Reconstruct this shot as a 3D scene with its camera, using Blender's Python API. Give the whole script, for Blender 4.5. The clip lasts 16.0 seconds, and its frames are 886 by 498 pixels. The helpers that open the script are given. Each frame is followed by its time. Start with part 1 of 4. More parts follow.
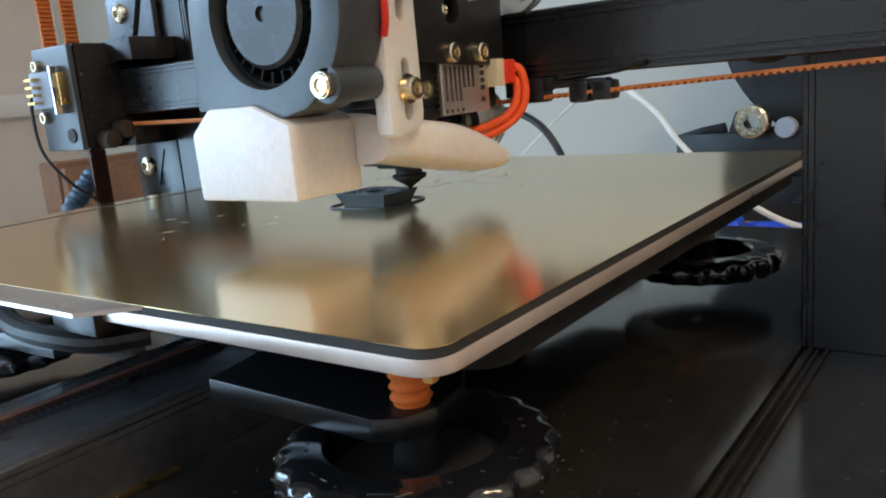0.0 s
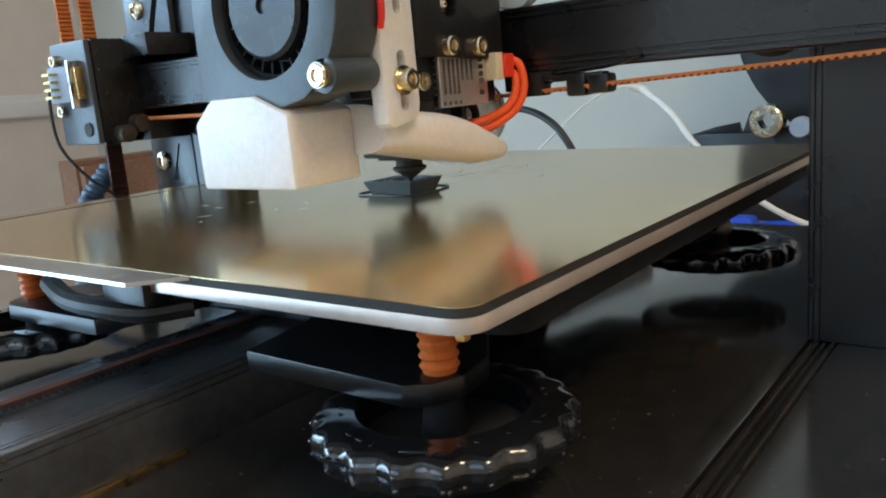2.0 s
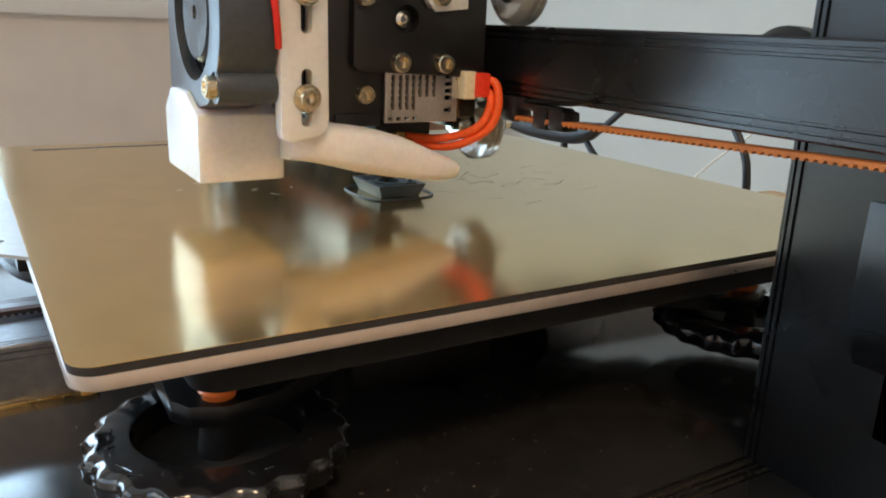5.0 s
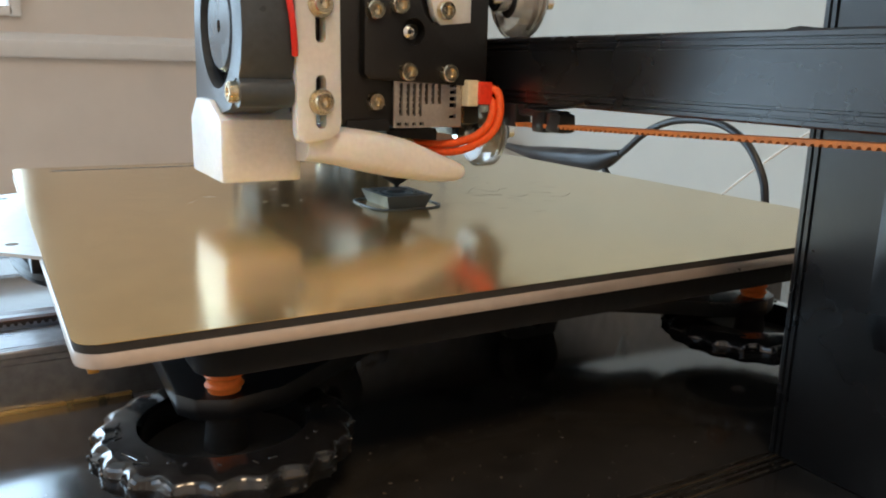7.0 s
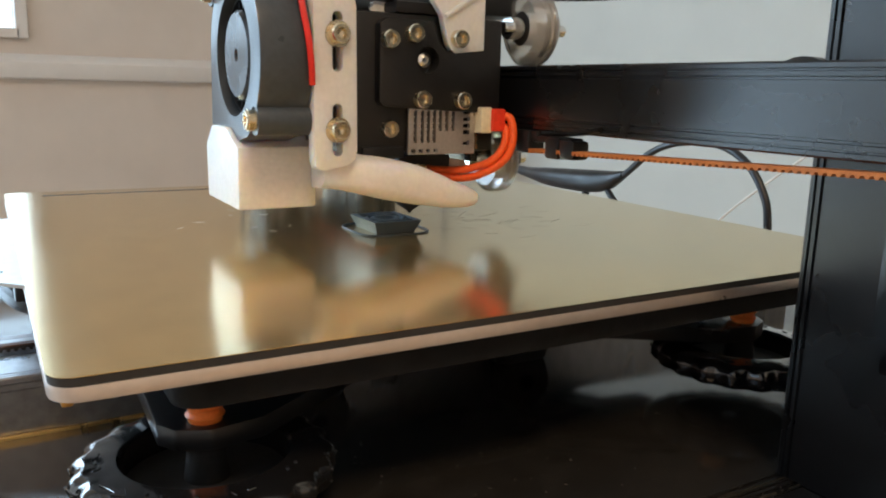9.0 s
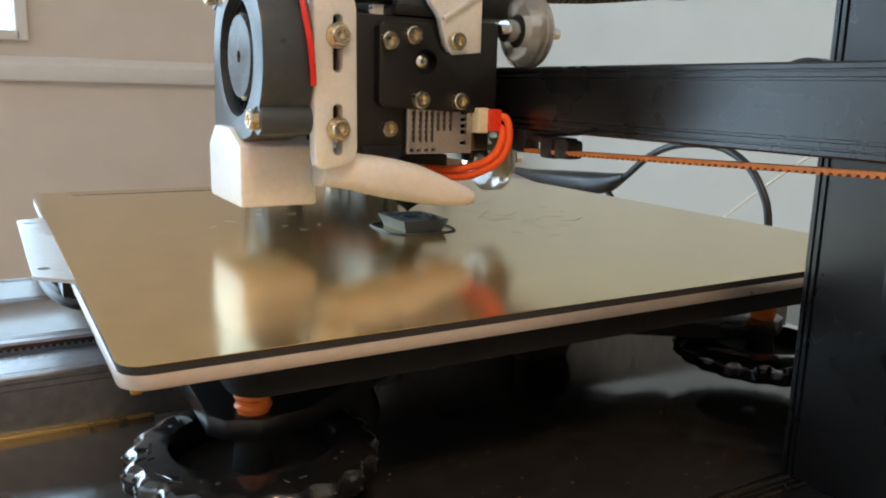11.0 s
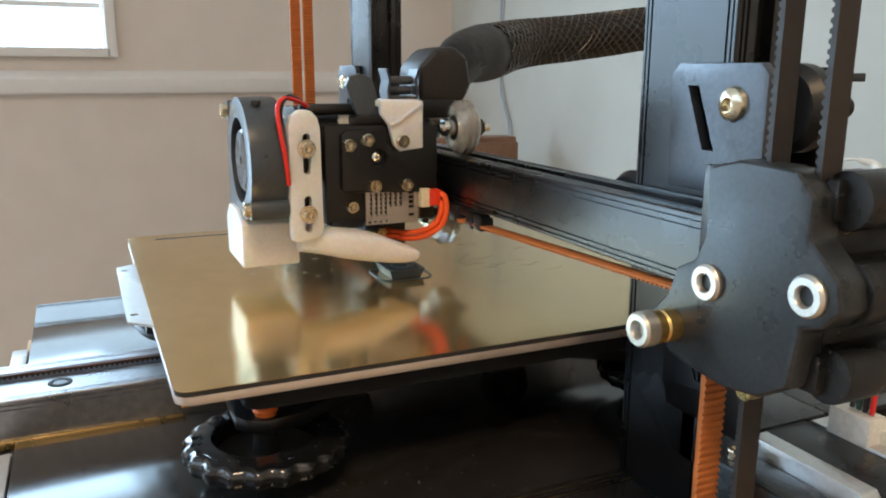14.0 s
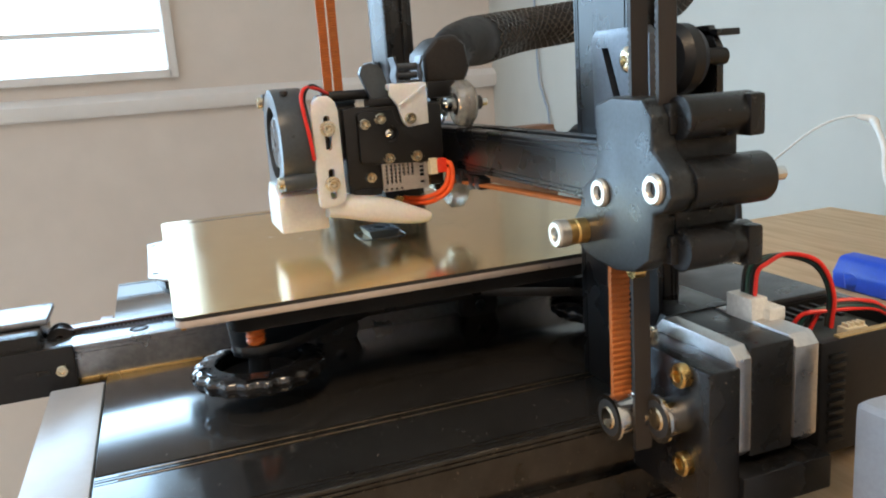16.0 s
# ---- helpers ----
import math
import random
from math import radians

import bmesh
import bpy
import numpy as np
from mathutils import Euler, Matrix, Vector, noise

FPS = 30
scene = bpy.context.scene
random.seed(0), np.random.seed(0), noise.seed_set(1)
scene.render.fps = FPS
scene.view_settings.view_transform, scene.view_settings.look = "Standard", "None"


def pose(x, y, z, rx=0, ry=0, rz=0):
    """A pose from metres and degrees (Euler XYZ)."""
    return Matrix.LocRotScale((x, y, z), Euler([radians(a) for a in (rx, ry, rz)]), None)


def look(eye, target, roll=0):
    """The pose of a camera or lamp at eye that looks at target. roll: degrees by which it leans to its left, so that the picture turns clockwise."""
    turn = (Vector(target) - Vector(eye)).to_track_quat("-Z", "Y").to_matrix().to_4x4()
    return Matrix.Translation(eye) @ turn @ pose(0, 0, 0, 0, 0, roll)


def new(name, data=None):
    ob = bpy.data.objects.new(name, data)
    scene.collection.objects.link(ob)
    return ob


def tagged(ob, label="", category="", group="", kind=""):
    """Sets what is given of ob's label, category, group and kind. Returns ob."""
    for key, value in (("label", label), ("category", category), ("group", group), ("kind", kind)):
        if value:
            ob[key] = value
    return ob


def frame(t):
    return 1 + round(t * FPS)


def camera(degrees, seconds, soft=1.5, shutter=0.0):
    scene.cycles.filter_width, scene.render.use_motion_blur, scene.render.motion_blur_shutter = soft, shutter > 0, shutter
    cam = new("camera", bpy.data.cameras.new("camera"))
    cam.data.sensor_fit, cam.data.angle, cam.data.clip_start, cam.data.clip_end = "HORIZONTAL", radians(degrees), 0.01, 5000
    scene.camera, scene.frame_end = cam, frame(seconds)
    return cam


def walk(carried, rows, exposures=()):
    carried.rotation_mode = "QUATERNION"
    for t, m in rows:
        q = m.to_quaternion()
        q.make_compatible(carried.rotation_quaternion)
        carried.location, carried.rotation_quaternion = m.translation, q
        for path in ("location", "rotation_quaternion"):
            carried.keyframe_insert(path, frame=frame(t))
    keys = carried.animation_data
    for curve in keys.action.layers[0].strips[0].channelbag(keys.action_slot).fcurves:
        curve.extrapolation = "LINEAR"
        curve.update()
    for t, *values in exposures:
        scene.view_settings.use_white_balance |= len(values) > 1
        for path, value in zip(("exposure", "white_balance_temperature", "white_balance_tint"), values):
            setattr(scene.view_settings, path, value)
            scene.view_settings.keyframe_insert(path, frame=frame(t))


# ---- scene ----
# PATH-BEGIN
LENS = 58.48
PATH = [
    (0.0, 0.18001, -0.19683, 0.03495, 78.299, 4.947, 35.643),
    (0.5, 0.17692, -0.19894, 0.03523, 78.130, 5.213, 35.202),
    (1.0, 0.17783, -0.19929, 0.03562, 78.128, 5.143, 35.381),
    (1.5, 0.17757, -0.19931, 0.03664, 78.259, 5.153, 35.505),
    (2.0, 0.18356, -0.19771, 0.03196, 78.542, 4.788, 36.849),
    (2.5, 0.19938, -0.17967, 0.03174, 77.825, 3.847, 42.735),
    (3.0, 0.21930, -0.15490, 0.03827, 76.343, 2.546, 48.538),
    (3.5, 0.23244, -0.13715, 0.04366, 74.129, 0.789, 53.153),
    (4.0, 0.24583, -0.12255, 0.05206, 72.890, -0.450, 59.341),
    (4.2, 0.23911, -0.12132, 0.05584, 72.640, -2.221, 58.737),
    (6.3, 0.25185, -0.12326, 0.04704, 76.456, -1.298, 60.009),
    (6.5, 0.25164, -0.12374, 0.04597, 76.796, -1.371, 60.043),
    (7.0, 0.24946, -0.12723, 0.04495, 77.059, -1.431, 59.966),
    (7.5, 0.24964, -0.12884, 0.04622, 77.155, -1.388, 60.007),
    (8.0, 0.24979, -0.13088, 0.04504, 77.597, -1.389, 59.986),
    (8.5, 0.25155, -0.12957, 0.04576, 78.125, -1.402, 60.032),
    (9.0, 0.25103, -0.13096, 0.04724, 78.413, -1.387, 60.060),
    (11.5, 0.25133, -0.13376, 0.04610, 78.607, -1.451, 59.924),
    (12.0, 0.25220, -0.13258, 0.04514, 78.546, -1.477, 59.966),
    (12.5, 0.25551, -0.13364, 0.04895, 78.513, -1.393, 59.951),
    (13.0, 0.28275, -0.13243, 0.06293, 78.508, -0.753, 61.735),
    (13.5, 0.32292, -0.12666, 0.07874, 78.415, -0.506, 63.905),
    (14.0, 0.34146, -0.12450, 0.09095, 77.195, -0.254, 65.637),
    (14.5, 0.36471, -0.11978, 0.08566, 77.224, 0.008, 67.751),
    (15.0, 0.39707, -0.12524, 0.08822, 77.626, 1.449, 69.518),
    (15.5, 0.41338, -0.12451, 0.08560, 77.736, 3.092, 69.695),
    (16.0, 0.41782, -0.12279, 0.08224, 77.404, 3.995, 69.537),
]
# sideways places of the head and lengthwise places of the bed
HEAD_ROWS = [
    (0.0, 0.0188), (0.5, -0.0034), (1.0, -0.0010), (1.5, 0.0094), (2.0, 0.0155), (2.5, 0.0032),
    (3.0, 0.0000), (3.5, 0.0040), (4.0, 0.0096), (4.2, 0.0144), (6.3, 0.0006), (6.5, 0.0003),
    (7.0, -0.0000), (7.5, 0.0074), (8.0, -0.0021), (8.5, 0.0157), (9.0, 0.0029), (11.5, -0.0022),
    (12.0, 0.0046), (12.5, 0.0125), (13.0, -0.0045), (13.5, -0.0102), (14.0, -0.0028), (14.5, 0.0083),
    (15.0, 0.0077), (15.5, 0.0062), (16.0, 0.0117),
]
BED_ROWS = [
    (0.0, 0.0009), (0.5, -0.0061), (1.0, 0.0004), (1.5, -0.0076), (2.0, 0.0096), (2.5, 0.0077),
    (3.0, 0.0120), (3.5, 0.0065), (4.0, 0.0097), (4.2, 0.0134), (6.3, -0.0089), (6.5, -0.0027),
    (7.0, -0.0000), (7.5, -0.0031), (8.0, 0.0037), (8.5, 0.0044), (9.0, -0.0077), (11.5, 0.0017),
    (12.0, -0.0046), (12.5, 0.0053), (13.0, 0.0044), (13.5, 0.0071), (14.0, 0.0107), (14.5, 0.0112),
    (15.0, 0.0049), (15.5, 0.0005), (16.0, -0.0062),
]
# PATH-END
cam = camera(LENS, 16.0, soft=2.0)
walk(cam, [(t, pose(*r)) for t, *r in PATH],
     [(0.0, -0.14, 5950, 9), (1.5, -0.14, 5850, 5), (2.5, -0.13, 6000, 6), (3.5, -0.05, 6300, 10), (7.0, -0.05, 6450, 10), (12.5, -0.05, 6450, 10), (14.5, 0.0, 6200, 8), (16.0, 0.15, 6050, 8)])

# ---- world and light ----
MM = 0.001
world = bpy.data.worlds.new("world")
scene.world = world
world.use_nodes = True
wn = world.node_tree.nodes
sky = wn.new("ShaderNodeTexSky")
sky.sky_type = "NISHITA"
sky.sun_disc = False
sky.sun_elevation, sky.sun_rotation = radians(35), radians(200)
world.node_tree.links.new(sky.outputs[0], wn["Background"].inputs[0])
wn["Background"].inputs[1].default_value = 0.12


def area_lamp(name, eye, target, w, h, watts, colour):
    data = bpy.data.lights.new(name, "AREA")
    data.shape, data.size, data.size_y, data.energy, data.color = "RECTANGLE", w, h, watts, colour
    ob = new(name, data)
    ob.matrix_world = look(eye, target)
    return ob


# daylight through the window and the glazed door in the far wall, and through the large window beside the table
area_lamp("window_daylight", (-1.27, -1.04, 0.52), (0, -1.04, 0.48), 1.64, 0.36, 19, (0.55, 0.78, 1.0))
area_lamp("glazed_door_daylight", (-1.27, -1.25, -0.30), (0, -1.25, -0.30), 1.32, 0.78, 14, (0.56, 0.79, 1.0))
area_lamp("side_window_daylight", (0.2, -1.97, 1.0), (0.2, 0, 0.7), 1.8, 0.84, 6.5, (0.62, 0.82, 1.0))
area_lamp("ceiling_lamp_light", (1.3, -0.5, 1.60), (1.3, -0.5, 0), 0.5, 0.5, 24, (1.0, 0.70, 0.42))


# ---- materials ----
def mat(name, colour, rough=0.5, metal=0.0, vary=0.15, grain=60.0, bump=0.0, bump_scale=400.0, coat=0.0, trans=0.0, ior=1.45,
        sub=0.0, rough_vary=0.1, dust=0.0, dust_scale=900.0, emit=0.0, layers=0.0, island=False):
    m = bpy.data.materials.new(name)
    m.use_nodes = True
    nt = m.node_tree
    n, l = nt.nodes, nt.links
    b = n["Principled BSDF"]
    tc = n.new("ShaderNodeTexCoord")
    big = n.new("ShaderNodeTexNoise")
    big.inputs["Scale"].default_value, big.inputs["Detail"].default_value = grain, 6
    fine = n.new("ShaderNodeTexNoise")
    fine.inputs["Scale"].default_value, fine.inputs["Detail"].default_value = grain * 11, 4
    l.new(tc.outputs["Object"], big.inputs["Vector"])
    l.new(tc.outputs["Object"], fine.inputs["Vector"])
    add = n.new("ShaderNodeMath")
    add.operation = "ADD"
    l.new(big.outputs["Fac"], add.inputs[0])
    l.new(fine.outputs["Fac"], add.inputs[1])
    ramp = n.new("ShaderNodeMapRange")
    ramp.inputs["From Min"].default_value, ramp.inputs["From Max"].default_value = 0.7, 1.3
    ramp.inputs["To Min"].default_value, ramp.inputs["To Max"].default_value = 1 - vary, 1 + vary
    l.new(add.outputs[0], ramp.inputs["Value"])
    mul = n.new("ShaderNodeVectorMath")
    mul.operation = "SCALE"
    mul.inputs[0].default_value = colour
    l.new(ramp.outputs[0], mul.inputs["Scale"])
    out_col = mul.outputs[0]
    rr = n.new("ShaderNodeMapRange")
    rr.inputs["From Min"].default_value, rr.inputs["From Max"].default_value = 0.3, 0.7
    rr.inputs["To Min"].default_value, rr.inputs["To Max"].default_value = max(0.02, rough - rough_vary), min(1, rough + rough_vary)
    l.new(big.outputs["Fac"], rr.inputs["Value"])
    out_rough = rr.outputs[0]
    if dust:
        d = n.new("ShaderNodeTexNoise")
        d.inputs["Scale"].default_value, d.inputs["Detail"].default_value = dust_scale, 2
        l.new(tc.outputs["Object"], d.inputs["Vector"])
        dr = n.new("ShaderNodeMapRange")
        dr.inputs["From Min"].default_value, dr.inputs["From Max"].default_value = 0.70, 0.76
        dr.inputs["To Max"].default_value = dust
        l.new(d.outputs["Fac"], dr.inputs["Value"])
        mix = n.new("ShaderNodeMix")
        mix.data_type = "RGBA"
        l.new(dr.outputs[0], mix.inputs["Factor"])
        l.new(out_col, mix.inputs["A"])
        mix.inputs["B"].default_value = (0.42, 0.37, 0.30, 1)
        out_col = mix.outputs["Result"]
    l.new(out_col, b.inputs["Base Color"])
    l.new(out_rough, b.inputs["Roughness"])
    b.inputs["Metallic"].default_value = metal
    b.inputs["Coat Weight"].default_value = coat
    b.inputs["Coat Roughness"].default_value = 0.12
    b.inputs["Transmission Weight"].default_value = trans
    b.inputs["IOR"].default_value = ior
    if sub:
        b.inputs["Subsurface Weight"].default_value = sub
        b.inputs["Subsurface Radius"].default_value = (1.0, 0.75, 0.5)
        b.inputs["Subsurface Scale"].default_value = 0.006
    height = None
    if bump:
        bn = n.new("ShaderNodeTexNoise")
        bn.inputs["Scale"].default_value, bn.inputs["Detail"].default_value = bump_scale, 5
        l.new(tc.outputs["Object"], bn.inputs["Vector"])
        height = bn.outputs["Fac"]
    if layers:
        w = n.new("ShaderNodeTexWave")
        w.bands_direction, w.inputs["Scale"].default_value = "Z", 900.0
        w.inputs["Distortion"].default_value = 0.4
        l.new(tc.outputs["Object"], w.inputs["Vector"])
        if height is None:
            height = w.outputs["Fac"]
        else:
            s = n.new("ShaderNodeMath")
            s.operation = "ADD"
            l.new(height, s.inputs[0])
            l.new(w.outputs["Fac"], s.inputs[1])
            height = s.outputs[0]
        bump = max(bump, layers)
    if height is not None:
        bp = n.new("ShaderNodeBump")
        bp.inputs["Strength"].default_value, bp.inputs["Distance"].default_value = bump, 0.0003
        l.new(height, bp.inputs["Height"])
        l.new(bp.outputs[0], b.inputs["Normal"])
    if emit:
        b.inputs["Emission Color"].default_value = (*colour, 1)
        b.inputs["Emission Strength"].default_value = emit
    return m


ANODISED = mat("black_anodised_aluminium", (0.006, 0.0062, 0.007), 0.29, 0.0, 0.25, 30, 0.05, 900, ior=1.58, rough_vary=0.05)
BASE_BLACK = mat("glossy_black_base", (0.020, 0.0185, 0.017), 0.13, 0.0, 0.4, 14, 0.015, 500, ior=1.5, rough_vary=0.03, dust=0.2, dust_scale=620)
PLASTIC = mat("black_plastic", (0.009, 0.009, 0.0095), 0.38, 0.0, 0.25, 40, 0.25, 1400)
PRINTED_BLACK = mat("black_printed_plastic", (0.009, 0.009, 0.0095), 0.26, 0.0, 0.4, 60, 0.24, 1100, ior=1.45, layers=0.04, dust=0.3, dust_scale=800)
FAN_BLACK = mat("black_blower_plastic", (0.056, 0.067, 0.078), 0.30, 0.0, 0.15, 50, 0.12, 2600, rough_vary=0.03)
KNOB_BLACK = mat("glossy_black_knob", (0.010, 0.010, 0.011), 0.15, 0.0, 0.3, 50, 0.14, 500, coat=1.0)
SHEET_GOLD = mat("gold_steel_sheet", (0.70, 0.525, 0.262), 0.14, 0.90, 0.08, 9, 0.03, 2200, rough_vary=0.03)
BARE_STEEL = mat("bare_steel", (0.62, 0.62, 0.61), 0.30, 1.0, 0.08, 30)
PLATE_EDGE = mat("pale_plate_edge", (0.60, 0.52, 0.46), 0.36, 0.6, 0.06, 40, 0.05)
MAGNET = mat("dark_magnetic_sheet", (0.03, 0.028, 0.026), 0.7, 0, 0.2)
WHITE_PRINT = mat("translucent_white_printed_plastic", (0.80, 0.77, 0.745), 0.38, 0.0, 0.06, 60, 0.25, 1500, sub=0.75, layers=0.10)
SCREW = mat("yellowed_zinc_screw", (0.72, 0.63, 0.46), 0.24, 1.0, 0.2, 200)
SCREW_DULL = mat("dull_steel_screw", (0.62, 0.60, 0.55), 0.42, 0.9, 0.15, 120)
SCREW_DARK = mat("screw_socket", (0.06, 0.05, 0.04), 0.5, 0.6)
BRASS = mat("brass", (0.66, 0.46, 0.18), 0.3, 1.0, 0.15, 120)
CHROME = mat("polished_steel", (0.72, 0.71, 0.69), 0.16, 1.0, 0.08, 80)
HEATSINK = mat("grey_heatsink_steel", (0.62, 0.58, 0.55), 0.36, 0.9, 0.12, 90)
BELT_ORANGE = mat("orange_belt_fabric", (0.50, 0.155, 0.035), 0.7, 0.0, 0.2, 200)
BELT_DARK = mat("dark_red_belt", (0.085, 0.028, 0.016), 0.6, 0.0, 0.2, 200)
BELT_BLACK = mat("black_belt_back", (0.028, 0.023, 0.02), 0.6, 0.0, 0.2, 200)
WIRE_ORANGE = mat("orange_braided_wire", (0.90, 0.11, 0.016), 0.5, 0.0, 0.2, 900, 0.6, 1800)
WIRE_RED = mat("red_wire", (0.75, 0.03, 0.02), 0.4, 0.0, 0.1)
WIRE_BLACK = mat("black_wire", (0.015, 0.015, 0.016), 0.4, 0.0, 0.1)
WIRE_GREEN = mat("dark_green_wire", (0.02, 0.07, 0.06), 0.4, 0.0, 0.1)
WIRE_WHITE = mat("white_cable", (0.78, 0.76, 0.70), 0.5, 0.0, 0.1)
RED_CONNECTOR = mat("red_connector", (0.80, 0.05, 0.02), 0.4)
CREAM_CONNECTOR = mat("cream_connector", (0.75, 0.66, 0.46), 0.45)
WHITE_CONNECTOR = mat("white_connector", (0.72, 0.72, 0.68), 0.4)
SILICONE = mat("orange_silicone", (0.72, 0.17, 0.03), 0.45, 0.0, 0.12, 80, sub=0.2)
WHEEL_CLEAR = mat("clear_grey_polycarbonate", (0.74, 0.71, 0.65), 0.14, 0.0, 0.1, 60, trans=0.75, rough_vary=0.04)
PRINT_BLUE = mat("slate_blue_printed_plastic", (0.085, 0.115, 0.14), 0.40, 0.0, 0.1, 200, 0.2, 2500, layers=0.15)
MOTOR_SILVER = mat("cast_aluminium", (0.66, 0.65, 0.64), 0.36, 1.0, 0.1, 60, 0.12, 1200)
MOTOR_BLACK = mat("motor_laminations", (0.018, 0.018, 0.018), 0.32, 0.4, 0.2, 80, 0.1, 800)
PCB = mat("circuit_board", (0.045, 0.05, 0.045), 0.5, 0.0, 0.4, 160)
FRONT_WHITE = mat("white_front_panel", (0.52, 0.54, 0.57), 0.32, 0.0, 0.05, 12)
WALL_WARM = mat("beige_wall_paint", (0.66, 0.58, 0.51), 0.85, 0.0, 0.04, 1.5, 0.12, 160)
WALL_COOL = mat("white_wall_paint", (0.49, 0.475, 0.42), 0.85, 0.0, 0.04, 1.5, 0.12, 160)
TRIM_WHITE = mat("white_trim_paint", (0.74, 0.70, 0.66), 0.5, 0.0, 0.03, 4)
CEILING_MAT = mat("ceiling_paint", (0.80, 0.79, 0.76), 0.9, 0.0, 0.03, 2)
FLOOR_WOOD = mat("beige_floor", (0.46, 0.38, 0.31), 0.5, 0.0, 0.3, 5)
# one blind, its daylight put in as glow; the second copy glows less
BLIND = mat("daylit_white_blind", (0.56, 0.79, 1.0), 0.8, 0.0, 0.02, 5, emit=4.0)
BLIND_DIM = mat("daylit_white_blind_dimmer", (0.62, 0.82, 1.0), 0.8, 0.0, 0.02, 5, emit=2.8)
BLIND_LOW = mat("daylit_frosted_pane", (0.58, 0.80, 1.0), 0.6, 0.0, 0.02, 5, emit=3.0)
BLUE_PLASTIC = mat("blue_plastic", (0.02, 0.08, 0.62), 0.42, 0.0, 0.1, 40)
GREY_PLASTIC = mat("grey_blue_plastic", (0.30, 0.34, 0.40), 0.55, 0.0, 0.06, 60, 0.3, 1200)
BROWN_WOOD = mat("brown_wood", (0.20, 0.10, 0.055), 0.5, 0.0, 0.25, 20)
SLEEVE = mat("black_braided_sleeve", (0.008, 0.007, 0.007), 0.6, 0.0, 0.3, 200)
TAPE_BLACK = mat("black_cloth_tape", (0.016, 0.013, 0.011), 0.5, 0.0, 0.4, 60, 0.5, 260)
SLEEVE_STRAND = mat("sleeve_strand", (0.06, 0.05, 0.04), 0.32, 0.0, 0.3, 300)


def wood(name, dark, light):
    m = bpy.data.materials.new(name)
    m.use_nodes = True
    n, l = m.node_tree.nodes, m.node_tree.links
    tc, mp = n.new("ShaderNodeTexCoord"), n.new("ShaderNodeMapping")
    mp.inputs["Scale"].default_value = (6, 60, 6)
    l.new(tc.outputs["Object"], mp.inputs["Vector"])
    no = n.new("ShaderNodeTexNoise")
    no.inputs["Scale"].default_value, no.inputs["Detail"].default_value, no.inputs["Distortion"].default_value = 1.6, 7, 0.8
    l.new(mp.outputs[0], no.inputs["Vector"])
    cr = n.new("ShaderNodeValToRGB")
    cr.color_ramp.elements[0].position, cr.color_ramp.elements[0].color = 0.3, (*dark, 1)
    cr.color_ramp.elements[1].position, cr.color_ramp.elements[1].color = 0.7, (*light, 1)
    l.new(no.outputs["Fac"], cr.inputs["Fac"])
    b = n["Principled BSDF"]
    l.new(cr.outputs[0], b.inputs["Base Color"])
    b.inputs["Roughness"].default_value = 0.7
    b.inputs["Specular IOR Level"].default_value = 0.15
    bp = n.new("ShaderNodeBump")
    bp.inputs["Strength"].default_value, bp.inputs["Distance"].default_value = 0.2, 0.0005
    l.new(no.outputs["Fac"], bp.inputs["Height"])
    l.new(bp.outputs[0], b.inputs["Normal"])
    return m


# bronze tone that paints warm lamp glints on the bare groove edges
GLINT_EDGE = mat("bronze_edge_glint", (0.17, 0.125, 0.075), 0.34, 0.9, 0.5, 120, 0.3, 300)
TAPE = mat("gold_tape", (0.55, 0.30, 0.08), 0.45, 0.5, 0.4, 300)
RAIL_BLACK = mat("satin_black_rail", (0.34, 0.35, 0.37), 0.32, 0.95, 0.2, 30, 0.06, 900)
GUIDE_PLATE = mat("dark_grey_steel_plate", (0.085, 0.09, 0.10), 0.34, 0.6, 0.2, 60, 0.25, 1600)
HUB_BLACK = mat("smooth_black_hub", (0.022, 0.023, 0.025), 0.26, 0.0, 0.1, 60)
FOAM = mat("black_foam", (0.006, 0.006, 0.006), 0.9, 0.0, 0.3, 60, 0.6, 300)
SCRATCH = mat("scratch_mark", (0.27, 0.22, 0.14), 0.45, 0.7, 0.2)
# heatsink metal darkened to paint the shade inside the cage
SINK_SHADE = mat("shaded_heatsink_inside", (0.05, 0.048, 0.046), 0.5, 0.6, 0.2)
BRASS_PCB = mat("tan_board_edge", (0.42, 0.32, 0.16), 0.5, 0.0, 0.2)
HOSE_BLUE = mat("grey_blue_hose", (0.09, 0.14, 0.20), 0.5, 0.0, 0.2)
PRINTED_DUSTY = mat("dusty_black_printed_plastic", (0.023, 0.026, 0.028), 0.33, 0.0, 0.45, 70, 0.16, 500, dust=0.35, dust_scale=260)

TABLE_WOOD = wood("pale_wood", (0.48, 0.33, 0.19), (0.62, 0.45, 0.28))


# ---- mesh helpers (sizes in millimetres) ----
def finish(bm, bevel=0.0, seg=2):
    if bevel:
        es = [e for e in bm.edges if e.is_manifold and e.calc_face_angle(0) > 0.5]
        bmesh.ops.bevel(bm, geom=es, offset=bevel, segments=seg, affect="EDGES", profile=0.6, clamp_overlap=True)
    return bm


def box(x0, x1, y0, y1, z0, z1, bevel=0.0, seg=2):
    bm = bmesh.new()
    bmesh.ops.create_cube(bm, size=1.0, matrix=Matrix.Translation(((x0 + x1) / 2, (y0 + y1) / 2, (z0 + z1) / 2)) @ Matrix.Diagonal((x1 - x0, y1 - y0, z1 - z0, 1)))
    return finish(bm, bevel, seg)


